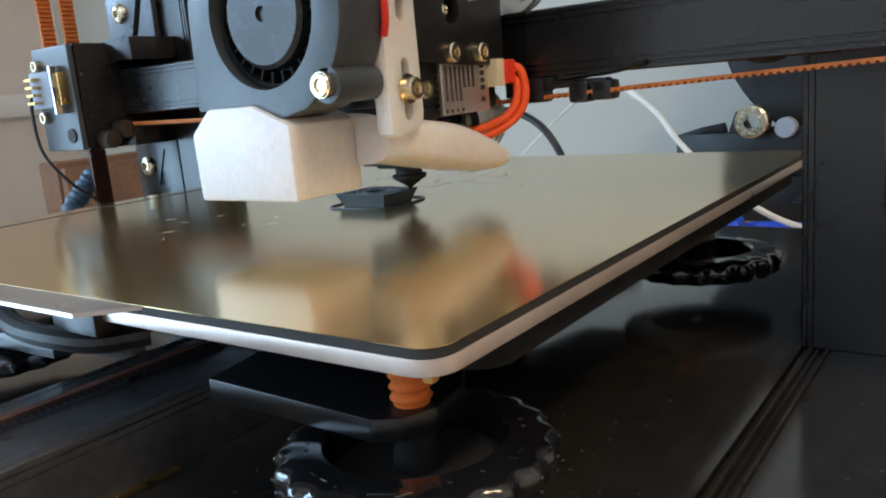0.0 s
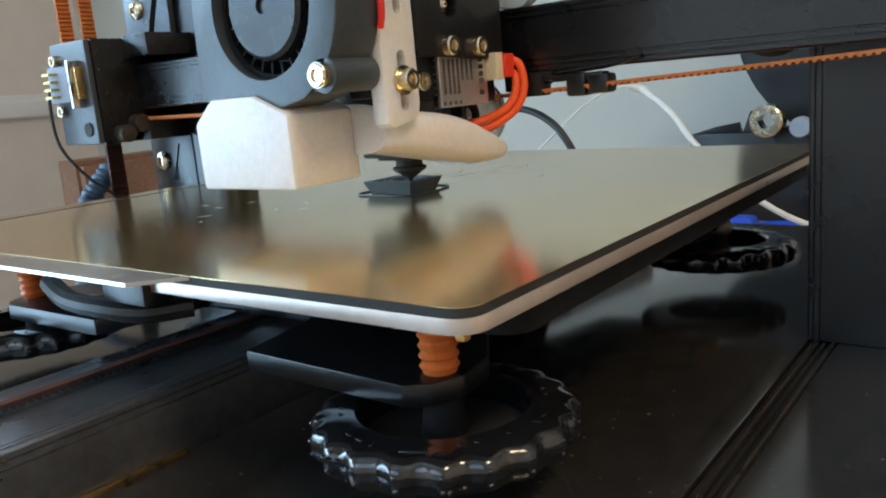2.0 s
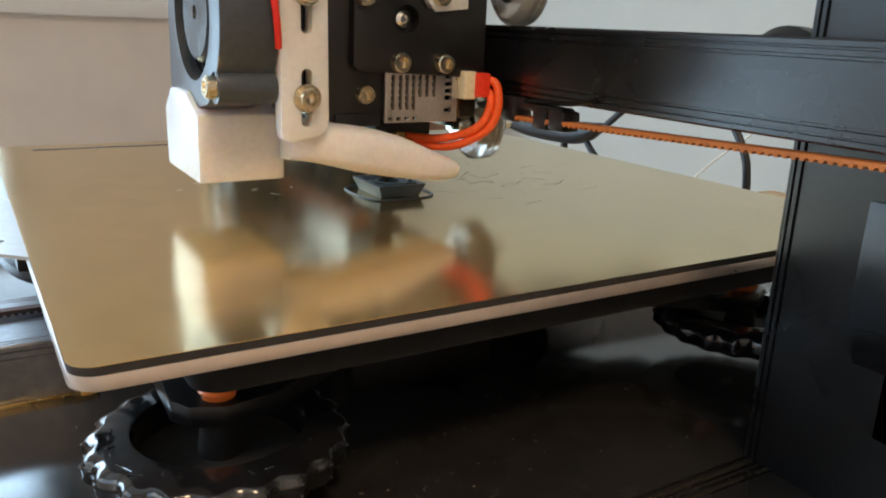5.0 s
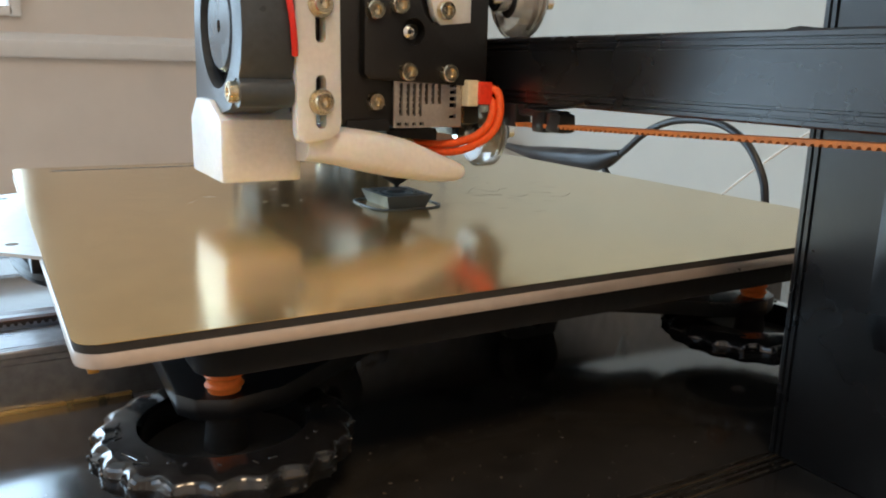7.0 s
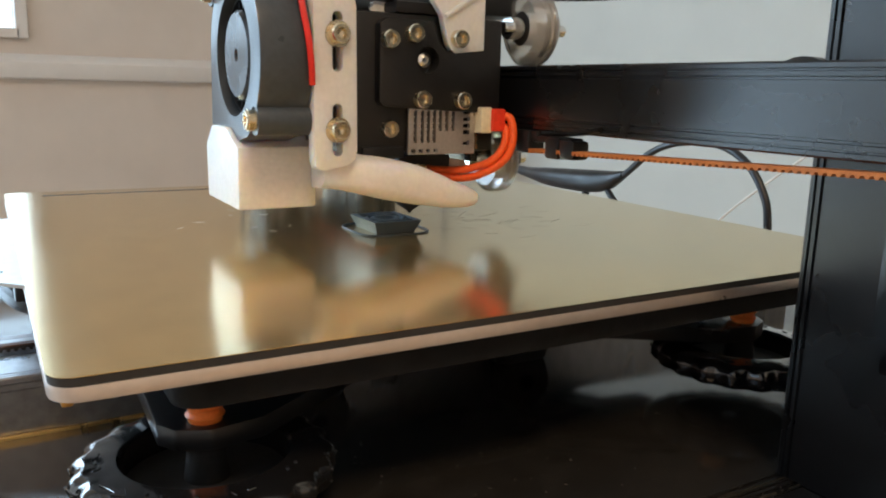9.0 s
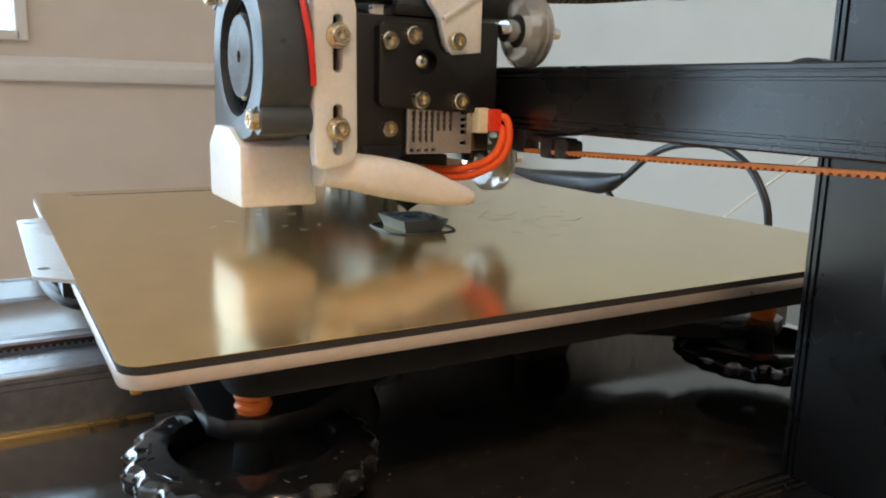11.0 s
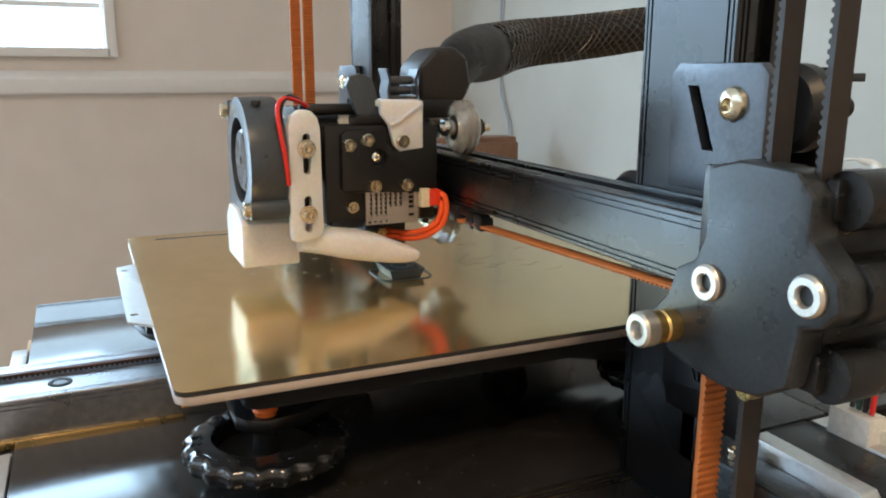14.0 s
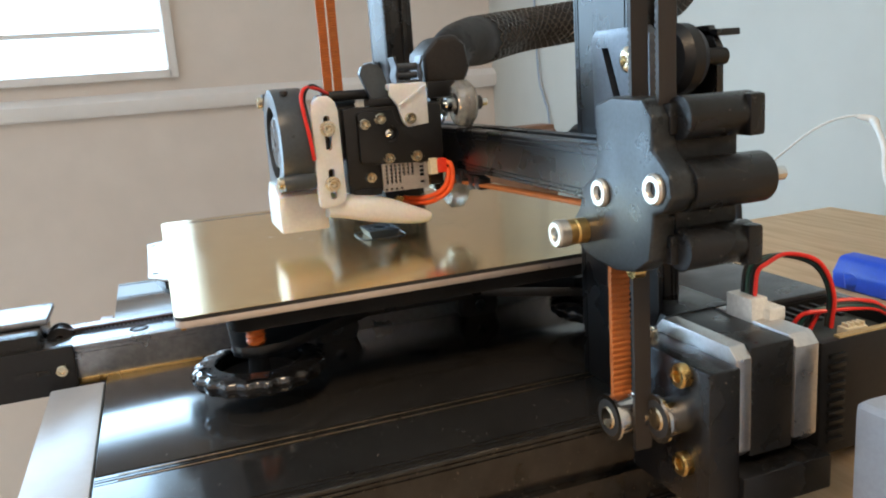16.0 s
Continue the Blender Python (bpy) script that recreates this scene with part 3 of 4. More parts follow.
def toothed(run_axis, a0, a1, w0, w1, level, slope=0.0, down=True, pitch=2.0, thick=0.8, tooth=0.75):
    """A toothed belt along an axis: w0..w1 its width along the other level axis, level its height at a0 (for z: the depth)."""
    pts_b, pts_t = [], []
    n = int((a1 - a0) / pitch)
    sign = -1 if down else 1
    for i in range(n + 1):
        a = a0 + i * pitch
        h = level + slope * (a - a0)
        for da, t in ((0.0, 0.0), (0.35, tooth), (1.05, tooth), (1.4, 0.0)):
            if a + da <= a1:
                pts_b.append((a + da, h + sign * (thick / 2 + t)))
    pts_t = [(a1, level + slope * (a1 - a0) - sign * thick / 2), (a0, level - sign * thick / 2)]
    outline = pts_b + pts_t
    bm = bmesh.new()
    k = len(outline)
    place = {"x": lambda p, w: (p[0], w, p[1]), "y": lambda p, w: (w, p[0], p[1]), "z": lambda p, w: (w, p[1], p[0]), "zx": lambda p, w: (p[1], w, p[0])}[run_axis]
    lo = [bm.verts.new(place(p, w0)) for p in outline]
    hi = [bm.verts.new(place(p, w1)) for p in outline]
    for i in range(k):
        bm.faces.new((lo[i], lo[(i + 1) % k], hi[(i + 1) % k], hi[i]))
    m = len(pts_b)
    # sides as strips between the toothed edge and the plain edge
    for row in (lo, hi):
        step = [bm.verts.new(place((outline[i][0], level + slope * (outline[i][0] - a0) - sign * thick / 2), w0 if row is lo else w1)) for i in range(m)]
        for i in range(m - 1):
            bm.faces.new((row[i], row[i + 1], step[i + 1], step[i]))
    bmesh.ops.remove_doubles(bm, verts=bm.verts, dist=1e-4)
    bmesh.ops.recalc_face_normals(bm, faces=bm.faces)
    return bm


solid("cross_belt", toothed("x", 40, 192, 18.4, 23.6, 28.2, 0.036, thick=0.7, tooth=0.6), BELT_ORANGE, "orange toothed drive belt along the cross beam", "belt", "drive belts")
solid("cross_belt", toothed("x", -170, 4, 18.4, 23.6, 30.5, -0.013), BELT_ORANGE, "orange toothed drive belt along the cross beam", "belt", "drive belts")
bb = solid("bed_belt", toothed("y", -182, 186, -5.2, -2.4, -30.6), BELT_BLACK, "black toothed drive belt with an orange back along the bed rail", "belt", "drive belts")
part("belt_back", box(-5.3, -2.3, -182, 186, -30.2, -29.85), BELT_DARK, bb, "dark orange belt back")
# lift belts: their width lies along y, their teeth face one another across the loop
for x, y0, y1, z0, z1, teeth_down, m, what in (
        (198.0, 13.0, 20.0, -36, 24, False, BELT_ORANGE, "orange ribbed lift belt below the dusty bracket"),
        (211.0, 13.0, 19.0, -44, 24, True, BELT_BLACK, "dark brown lift belt below the dusty bracket"),
        (212.0, 13.0, 18.8, 66, 300, True, BELT_BLACK, "dark brown vertical lift belt beside the upright"),
        (225.5, 13.0, 18.8, 66, 300, True, BELT_BLACK, "dark brown vertical lift belt beside the upright"),
        (-197.0, 8.0, 14.5, 60, 300, False, BELT_ORANGE, "orange vertical lift belt beside the far upright"),
        (-187.5, 14.0, 20.5, 60, 300, False, BELT_ORANGE, "orange vertical lift belt beside the far upright"),
        (-197.0, 21.5, 30.0, -46, 24, False, BELT_DARK, "dark red lift belt below the far bracket")):
    lb = solid("lift_belt", toothed("zx", z0, z1, y0, y1, x, 0.0, teeth_down, 2.0, 1.0, 0.6), m, what, "belt", "lift belts")
    a = x + (0.5 if teeth_down else -0.8)
    part("belt_back", box(a, a + 0.3, y0 - 0.05, y1 + 0.05, z0, z1), m, lb, "smooth belt back")

# ---- the bed ----
bed = thing("print_bed", (0, 0, -28), "heated bed with a gold steel sheet on a black carriage", "print bed")
sheet = part("steel_sheet", prism("z", rounded(-117.5, 117.5, -117.5, 117.5, 4.5), -0.12, 0.0), SHEET_GOLD, bed, "smooth gold coated steel sheet with fine scratches")
part("sheet_slot", box(-107, -104.2, -104, 60, -0.05, 0.03), MAGNET, sheet)
part("magnetic_sheet", prism("z", rounded(-117.3, 117.3, -117.3, 117.3, 4.5), -1.8, -0.12), MAGNET, bed)
part("bed_plate", prism("z", rounded(-117.5, 117.5, -117.5, 117.5, 5.5), -4.6, -1.8, 0.4), PLATE_EDGE, bed, "pale edged bed plate")
part("insulation", prism("z", rounded(-113, 113, -97, 113, 6), -11.2, -4.6), FOAM, bed, "black insulation under the plate")
tab = part("sheet_tab", cut(prism("z", [(-52, -117), (50, -117), (41, -126), (-47, -126)], -0.9, -0.05), cyl("z", (-40, -123, 0), 1.6, 6), cyl("z", (33, -123, 0), 1.6, 6)), BARE_STEEL, bed, "bare steel lifting tab")
arms = [(60, -30), (90, -74), (92, -86), (89, -93), (84, -96), (34, -94.5), (27, -60)]
arms += [(-x, y) for x, y in arms[::-1]]
part("carriage", prism("z", arms + [(-x, -y) for x, y in arms], -30, -25, 0.7), ANODISED, bed, "black metal bed carriage")
for x in (-27, 27):
    for y in (-40, 40):
        part("roller", lathe("x", (x, y, -43), [(3, -5), (10, -5), (12, -2), (12, 2), (10, 5), (3, 5)], 24), PLASTIC, bed)
KNOB_TEETH = 20


def scallops(a, r):
    """Rounded lobes round the rim, with raised studs at their tips."""
    return r - (1.3 * (0.5 - 0.5 * math.cos(a * KNOB_TEETH)) * min(1.0, (r - 24) / 3.2) if r > 24 else 0)


knob_me = mesh_of("knob", lathe("z", (0, 0, 0), [(17.6, -6.4), (17.8, -0.9), (18.5, 0.0), (24.6, -0.3), (26.6, -0.8), (27.6, -1.6), (28.1, -2.6), (28.3, -3.6), (27.9, -6.4), (27.0, -7.4), (24.5, -7.6), (17.6, -7.6)], 320, scallops), KNOB_BLACK)
web_me = mesh_of("web", lathe("z", (0, 0, 0), [(3, -6.6), (18, -6.6), (18, -7.5), (3, -7.5)], 40), MAGNET)
bump_bm = bmesh.new()
bmesh.ops.create_icosphere(bump_bm, subdivisions=2, radius=0.55)
stud_me = mesh_of("grip_stud", bump_bm, KNOB_BLACK)
mark_me = mesh_of("raised_mark", box(-0.9, 0.9, -0.3, 0.3, 0, 0.3, 0.12, 1), KNOB_BLACK)
dot_me = mesh_of("raised_dot", cyl("z", (0, 0, 0.1), 0.5, 0.5, seg=12, bevel=0.15), KNOB_BLACK)
arrow_me = mesh_of("raised_arrow", prism("z", [(-4, -0.6), (1, -0.6), (1, -1.7), (4, 0), (1, 1.7), (1, 0.6), (-4, 0.6)], 0, 0.4, 0.12, 1), KNOB_BLACK)
Z_KNOB = -31.6
for x in (86, -86):
    for y in (-86, 86):
        k = put("knob", knob_me, (x, y, Z_KNOB), bed, label="large scalloped black levelling knob")
        put("web", web_me, (x, y, Z_KNOB), k)
        for i in range(KNOB_TEETH):
            b = 2 * math.pi * i / KNOB_TEETH
            put("grip_stud", stud_me, (x + 28.1 * math.cos(b), y + 28.1 * math.sin(b), Z_KNOB - 3.0), k)
            put("grip_stud", stud_me, (x + 27.8 * math.cos(b), y + 27.8 * math.sin(b), Z_KNOB - 5.8), k)
        for i in range(40):
            a = 2 * math.pi * i / 40
            z = Z_KNOB - 0.3
            if i % 20 == 13:
                put("raised_arrow", arrow_me, (x + 23.0 * math.cos(a), y + 23.0 * math.sin(a), z), k, (0, 0, math.degrees(a) + 90))
            elif i % 20 in (15, 16, 18, 4, 5):
                put("raised_dot", dot_me, (x + 21.4 * math.cos(a), y + 21.4 * math.sin(a), z), k)
            elif i % 20 in (8, 9, 10, 0, 1):
                put("raised_mark", mark_me, (x + 22.4 * math.cos(a), y + 22.4 * math.sin(a), z), k, (0, 0, math.degrees(a) + (90 if i % 3 else 20)))
        part("spacer", lathe("z", (x, y, -4.8), [(2.2, 0), (3.7, 0)] + [p for i in range(9) for p in ((3.7, -0.4 - i * 2.2), (4.3, -1.1 - i * 2.2), (3.7, -1.9 - i * 2.2))] + [(3.6, -20.2), (2.2, -20.2)], 28), SILICONE, bed, "ribbed orange silicone spacer")
        part("bolt", cyl("z", (x, y, -23), 2, 34), CHROME, bed)
        part("hub", lathe("z", (x, y, -30), [(2.2, 0), (4, 0), (5, -8.5), (2.2, -8.5)], 24), FOAM, bed)
part("bed_clip", box(20, 36, -119.5, -112, -7.5, -1, 0.8), PLASTIC, bed)
part("cable_stub", tube([(-6, -118, -6), (8, -121, -8), (20, -120, -9), (30, -116, -10), (36, -108, -10)], 2.4, 10), PLASTIC, bed)
part("tape_fleck", box(113.0, 115.0, -115.6, -113.6, -6.0, -4.5, 0.6), TAPE, bed, "scrap of gold tape under the plate edge")
# small scratches and marks left by earlier prints
for i in range(70):
    x, y = 8 + random.gauss(0, 17), 40 + random.gauss(0, 15)
    a = radians(random.gauss(62, 38))
    ln = random.uniform(0.8, 5)
    pts = [(x + ln * k * math.cos(a + 0.7 * random.random()), y + ln * k * math.sin(a), 0.0) for k in (-1, -0.3, 0.4, 1)]
    part("scratch", tube(pts, random.uniform(0.06, 0.24), 5, 3, squash=0.15), SCRATCH, sheet)
for i in range(9):
    x, y = -15 + random.gauss(0, 14), -50 + random.gauss(0, 12)
    a = random.uniform(0, 6.28)
    part("scratch", tube([(x, y, 0.0), (x + 1.2 * math.cos(a), y + 1.2 * math.sin(a), 0.05), (x + 3 * math.cos(a + 0.5), y + 3 * math.sin(a + 0.5), 0.0)], 0.14, 5, 3, squash=0.4), WIRE_WHITE, sheet)

# ---- the part being printed ----
printed = thing("printed_part", (15, -8.5, 0), "small slate blue printed part with a thin skirt on the sheet", "printed part")


def tapered(cx, cy, w0, d0, w1, d1, z0, z1):
    bm = bmesh.new()
    lo = [bm.verts.new((cx + a * w0, cy + b * d0, z0)) for a, b in ((-1, -1), (1, -1), (1, 1), (-1, 1))]
    hi = [bm.verts.new((cx + a * w1, cy + b * d1, z1)) for a, b in ((-1, -1), (1, -1), (1, 1), (-1, 1))]
    bm.faces.new(lo[::-1])
    bm.faces.new(hi)
    for i in range(4):
        bm.faces.new((lo[i], lo[(i + 1) % 4], hi[(i + 1) % 4], hi[i]))
    return bm


part("body", cut(tapered(15, -8.5, 8.2, 6.8, 10.0, 8.4, 0.0, 4.1), cyl("z", (15, -8.5, 3.6), 5.9, 5.2), box(6.2, 8.2, -15, -2, 1.4, 6), box(21.8, 23.8, -15, -2, 1.4, 6),
                 *[prism("z", [(15 + a * 5.8, -8.5 + b * 6.9), (15 + a * 1.6, -8.5 + b * 6.9), (15 + a * 5.8, -8.5 + b * 3.2)], 1.4, 6) for a in (1, -1) for b in (1, -1)]), PRINT_BLUE, printed)
part("inner_ring", lathe("z", (15, -8.5, 2.0), [(3.6, 0), (5.0, 0), (5.0, 2.0), (3.6, 2.0)], 32), PRINT_BLUE, printed)
part("skirt", tube([(15 + 12.6 * math.copysign(abs(math.cos(a)) ** 0.5, math.cos(a)), -8.5 + 12.4 * math.copysign(abs(math.sin(a)) ** 0.5, math.sin(a)), 0.22) for a in [2 * math.pi * i / 28 for i in range(29)]], 0.34, 6, 3), PRINT_BLUE, printed, "thin printed skirt line")

# ---- the print head (nozzle near x 8, y -5) ----
head = thing("tool_carriage", (20, 0, 30), "direct drive extruder with a blower and white printed duct", "extruder")
body = part("extruder_body", box(2, 30, -35, 14, 27, 68.5, 1.5), PLASTIC, head)
cover = part("front_cover", cut(prism("x", [(-29, 42.5), (-27.5, 41), (13.5, 39), (13.5, 68), (5, 68), (-5.5, 57.5), (-9, 60), (-11.5, 66.5), (-27, 66.5), (-29, 65)], 30, 34, 0.9), cyl("x", (34, -13, 55), 3.9, 12)), PLASTIC, head)
part("shaft", lathe("x", (27, -13, 55), [(0.01, 0), (2.3, 0), (2.3, 4.8), (1.2, 5.4), (0.8, 4.4), (0.01, 4.4)], 20), CHROME, cover)
for y, z in ((-26, 60.5), (-18, 62.5), (-15, 43.4), (-0.8, 43.2)):
    put("screw", SCREW_M3, (33.8, y, z), cover, TO_X)
part("top_step", box(6, 30.5, -22, -4, 68.5, 72, 0.8), PLASTIC, body)
put("screw", SCREW_M3, (29.4, -23.8, 34.4), body, TO_X)
part("lower_ledge", box(8, 31, -33, -19, 25.5, 29, 0.6), PLASTIC, body)
mot = part("motor", cyl("y", (8, -30, 58), 17.5, 26, seg=40, bevel=0.8), MOTOR_BLACK, head)
part("motor_rod", cyl("y", (22, -31, 74.5), 2.4, 24, bevel=0.5), PLASTIC, head)
lever = part("lever", prism("x", [(-24.6, 84), (-23, 87.6), (-18.6, 89.2), (-14, 87.8), (-12.4, 85), (-9.5, 74.5), (-5.2, 72.5), (-5.2, 69.4), (-19, 69.4), (-20, 73)], 23.5, 27.5, 0.8), FAN_BLACK, head, "black plastic release lever")
part("gear", lathe("x", (21, -20, 68), [(2, -1), (6.4, -1), (6.4, 1), (2, 1)], 96, lambda a, r: r + (0.5 if r > 5 and int(a / 6.2832 * 48) % 2 else 0)), WHITE_CONNECTOR, head)
plate = part("corner_bracket", prism("x", [(-8.4, 68.4), (-12, 73), (-12, 78.5), (6.8, 78), (6.8, 58.4), (-4, 57.2), (-6.2, 60)], 31, 34.2, 0.5), WHITE_PRINT, head, "white printed corner bracket")
part("bracket_rib", prism("x", [(-8, 68.6), (6.4, 77.6), (6.4, 76), (-7.4, 67.4)], 34.2, 35.4, 0.3), WHITE_PRINT, plate)
part("bracket_top", box(12, 31, -12, 6.8, 75.6, 78.4, 0.5), WHITE_PRINT, plate)
put("screw", SCREW_M3, (34.2, -2.7, 61.6), plate, TO_X)

# white printed duct with its mounting arm
duct = part("fan_duct", prism("y", [(-10, 11), (25, 11), (25, 29), (13, 34), (-3, 34), (-10.5, 28)], -69, -45.5, 1.0), WHITE_PRINT, head, "translucent white printed fan duct")


def loft(sections, n=22, power=0.62):
    """Rounded cross-sections along y: (y, x0, x1, z0, z1)."""
    rows = []
    for v in range(len(sections[0])):
        rows.append([q[0] for q in spline([(s[v], 0, 0) for s in sections], 6)])
    bm = bmesh.new()
    rings = []
    for y, x0, x1, z0, z1 in zip(*rows):
        cx, cz, w, h = (x0 + x1) / 2, (z0 + z1) / 2, (x1 - x0) / 2, (z1 - z0) / 2
        ring = []
        for i in range(n):
            a = 2 * math.pi * i / n
            c, s = math.cos(a), math.sin(a)
            ring.append(bm.verts.new((cx + w * math.copysign(abs(c) ** power, c), y, cz + h * math.copysign(abs(s) ** power, s))))
        rings.append(ring)
    for p, q in zip(rings, rings[1:]):
        for i in range(n):
            bm.faces.new((p[i], p[(i + 1) % n], q[(i + 1) % n], q[i]))
    bm.faces.new(rings[0][::-1])
    bm.faces.new(rings[-1])
    bmesh.ops.recalc_face_normals(bm, faces=bm.faces)
    return bm


part("nozzle_duct", loft([(-47, 10, 36, 17, 30), (-40, 16, 40, 16.4, 27.6), (-28, 22, 42, 13.6, 26.2), (-16, 25, 42, 11.4, 23.4), (-6, 26, 42, 10.2, 19.2), (0, 28, 41, 10.2, 16.6), (2.6, 30, 40, 11.5, 15.2), (3.7, 33, 37.6, 12.5, 14.0)]), WHITE_PRINT, duct, "tapered white nozzle duct")
part("duct_outlet", loft([(-9, 20, 34, 9.8, 13), (-4, 21, 36, 9.4, 13), (-0.5, 26, 36, 10.2, 12.6)]), WHITE_PRINT, duct)
arm = part("mount_arm", cut(prism("x", [(-52.6, 27), (-52.2, 24.6), (-50, 23.4), (-42.4, 24.8), (-40, 26.4), (-39.4, 29), (-39.8, 68), (-40.8, 72.4), (-43.6, 75.2), (-48, 75.6), (-51.4, 73), (-52.6, 69)], 37.4, 42.2, 1.0),
                            prism("x", rounded(-47.1, -44.1, 50.5, 66.5, 1.49), 36, 46), prism("x", rounded(-47.1, -44.1, 27.5, 42, 1.49), 36, 46)), WHITE_PRINT, duct, "slotted white mounting arm")
part("arm_backing", box(28, 37.2, -50, -41, 31, 68, 0.8), PLASTIC, head)
for z in (60.6, 34.8):
    put("washer", WASHER, (42.2, -45.6, z), arm, TO_X)
    put("screw", SCREW_M3, (42.8, -45.6, z), arm, TO_X)

# blower
outline = [(18 + 25.3 * math.cos(radians(a)), 54.6 + 25.3 * math.sin(radians(a))) for a in range(-62, 181, 6)] + [(-7.6, 46), (-8.2, 33.5), (14, 33.5), (20, 30.2)]
blower = part("blower", cut(prism("y", outline, -67.5, -52.8, 0.7), cyl("y", (18, -67, 54.6), 17.2, 16, seg=56)), FAN_BLACK, head, "black plastic blower fan")
part("fan_hub", lathe("y", (18, -66.6, 54.6), [(0.01, 0.9), (1.6, 0.9), (1.8, 0), (11.6, 0), (12.6, 0.9), (12.6, 11), (0.01, 11)], 48), HUB_BLACK, blower, "smooth round fan hub")
part("fan_floor", cyl("y", (18, -54.2, 54.6), 17.2, 1.2, seg=48), FOAM, blower)
part("impeller", lathe("y", (18, -64.4, 54.6), [(15.9, 0), (16.8, 0), (16.8, 10), (15.9, 10)], 48), FOAM, blower, "black fan impeller ring")
blade_me = mesh_of("fan_blade", box(13.2, 16.4, -4.4, 4.4, -0.35, 0.35), FOAM)
for i in range(26):
    put("fan_blade", blade_me, (18, -59.4, 54.6), blower, (0, 360 * i / 26, 0))
for x, z in ((37.0, 37.2), (-5.5, 73.5)):
    part("screw_boss", cyl("y", (x, -60, z), 4.2, 15, bevel=0.5), FAN_BLACK, blower)
    part("boss_web", box(*sorted((x, 18 + (x - 18) * 0.6)), -66.6, -53.4, z - 3.6, z + 3.6, 1), FAN_BLACK, blower)
    put("screw", SCREW_M3, (x, -67.4, z), blower, TO_FRONT)
    part("screw_sleeve", cyl("y", (x, -68.4, z), 2.9, 2.0), SCREW, blower)
put("screw", SCREW_DARK_ME, (30, -62, 77.2), blower)
part("fan_wire", tube([(43.0, -53.2, 47), (44.3, -53.8, 51), (44.6, -54.6, 58), (42.6, -55.6, 67), (39, -55.6, 76), (35, -52, 79.6), (30, -46, 78.6), (24, -40, 76)], 0.9, 8), WIRE_RED, blower, "red fan wire")
part("fan_wire", tube([(37, -52, 56), (39, -54.6, 61), (39.5, -55, 69), (37, -53.6, 77), (32, -49, 80.4), (26, -43, 78)], 0.9, 8), WIRE_BLACK, blower, "black fan wire")

# heatsink cage and hot end
slots = [box(20, 40, y - 0.55, y + 0.55, z, 39.9) for y, z in ((-16.4, 30.2), (-14.0, 30.2), (-11.9, 30.2), (-9.8, 30.2), (-7.7, 33.8), (-5.4, 33.8), (-3.1, 33.8))]
slots += [box(20, 40, 0.6, 3.0, z - 0.7, z + 0.7) for z in (39.6, 37.5, 35.4, 33.4, 30.0)] + [box(20, 40, y - 0.7, y + 0.7, 27.2, 28.2) for y in (-17, -14.4, -11.8, -9.2)]
sink = part("heatsink", cut(box(31.6, 33.0, -18.6, 5.0, 26.6, 41, 0.2, 1), *slots), HEATSINK, head, "slotted grey metal heatsink cage")
part("sink_side", cut(box(12, 32, 4.0, 5.0, 26.6, 41), *[box(12, 30, 4, 9, z - 0.5, z + 0.5) for z in (30, 33, 36, 39)]), HEATSINK, sink)
# dark filler behind the slots, its colour standing for the shade in there
part("sink_core", box(12, 29.5, -18, 3.8, 27, 41), SINK_SHADE, head)
for i in range(7):
    part("sink_fin", box(27, 31, -17.4, 4.6, 28.2 + i * 1.9, 28.7 + i * 1.9), HEATSINK, sink)
part("brass_pins", join(*[box(30.5, 32, 5.2, 6.6, 28 + i * 1.0, 28.5 + i * 1.0) for i in range(8)]), BRASS, head)
part("connector_base", box(29, 36.4, 5.2, 9.2, 33.2, 41.2, 0.4), CREAM_CONNECTOR, head, "cream connector")
plug = part("connector_plug", box(30, 37.6, 8.8, 13.6, 33.8, 40.8, 0.6), RED_CONNECTOR, head, "red wire plug")


part("heater_wire", tube([(35, 12.5, 39), (38, 15.2, 37.6), (39.4, 15.4, 31), (38, 13.6, 25.0), (34, 9, 20.6), (28, 4, 18.2), (20, -5, 18.6)], 1.25, 14, 14), WIRE_ORANGE, head, "orange braided heater wire")
part("heater_wire", tube([(35, 12.8, 36), (37, 14.2, 34.0), (37.4, 13.0, 28.6), (35.6, 10, 24.4), (31, 6, 21.8), (26, 1, 20.6), (16, -5, 20.4)], 1.25, 14, 14), WIRE_ORANGE, head, "orange braided heater wire")
part("hot_block", box(-3, 18, -14, 5, 12.4, 25, 0.8), MAGNET, head)
part("hot_sock", box(1, 15, -12, 2, 11.4, 13.0, 0.6), MAGNET, head)
part("block_screw", cyl("x", (19, -7, 20), 2.2, 3), BRASS, head)
part("throat", cyl("z", (8, -5, 25), 3, 5), CHROME, head)
noz = part("nozzle", lathe("z", (8, -5, 4.3), [(0.01, 0), (0.5, 0), (0.9, 0.8), (4.4, 3.2), (5.2, 3.6), (5.4, 4.6), (4.2, 5.0), (4.2, 7.6), (0.01, 7.6)], 24), MAGNET, head, "dark pointed nozzle")
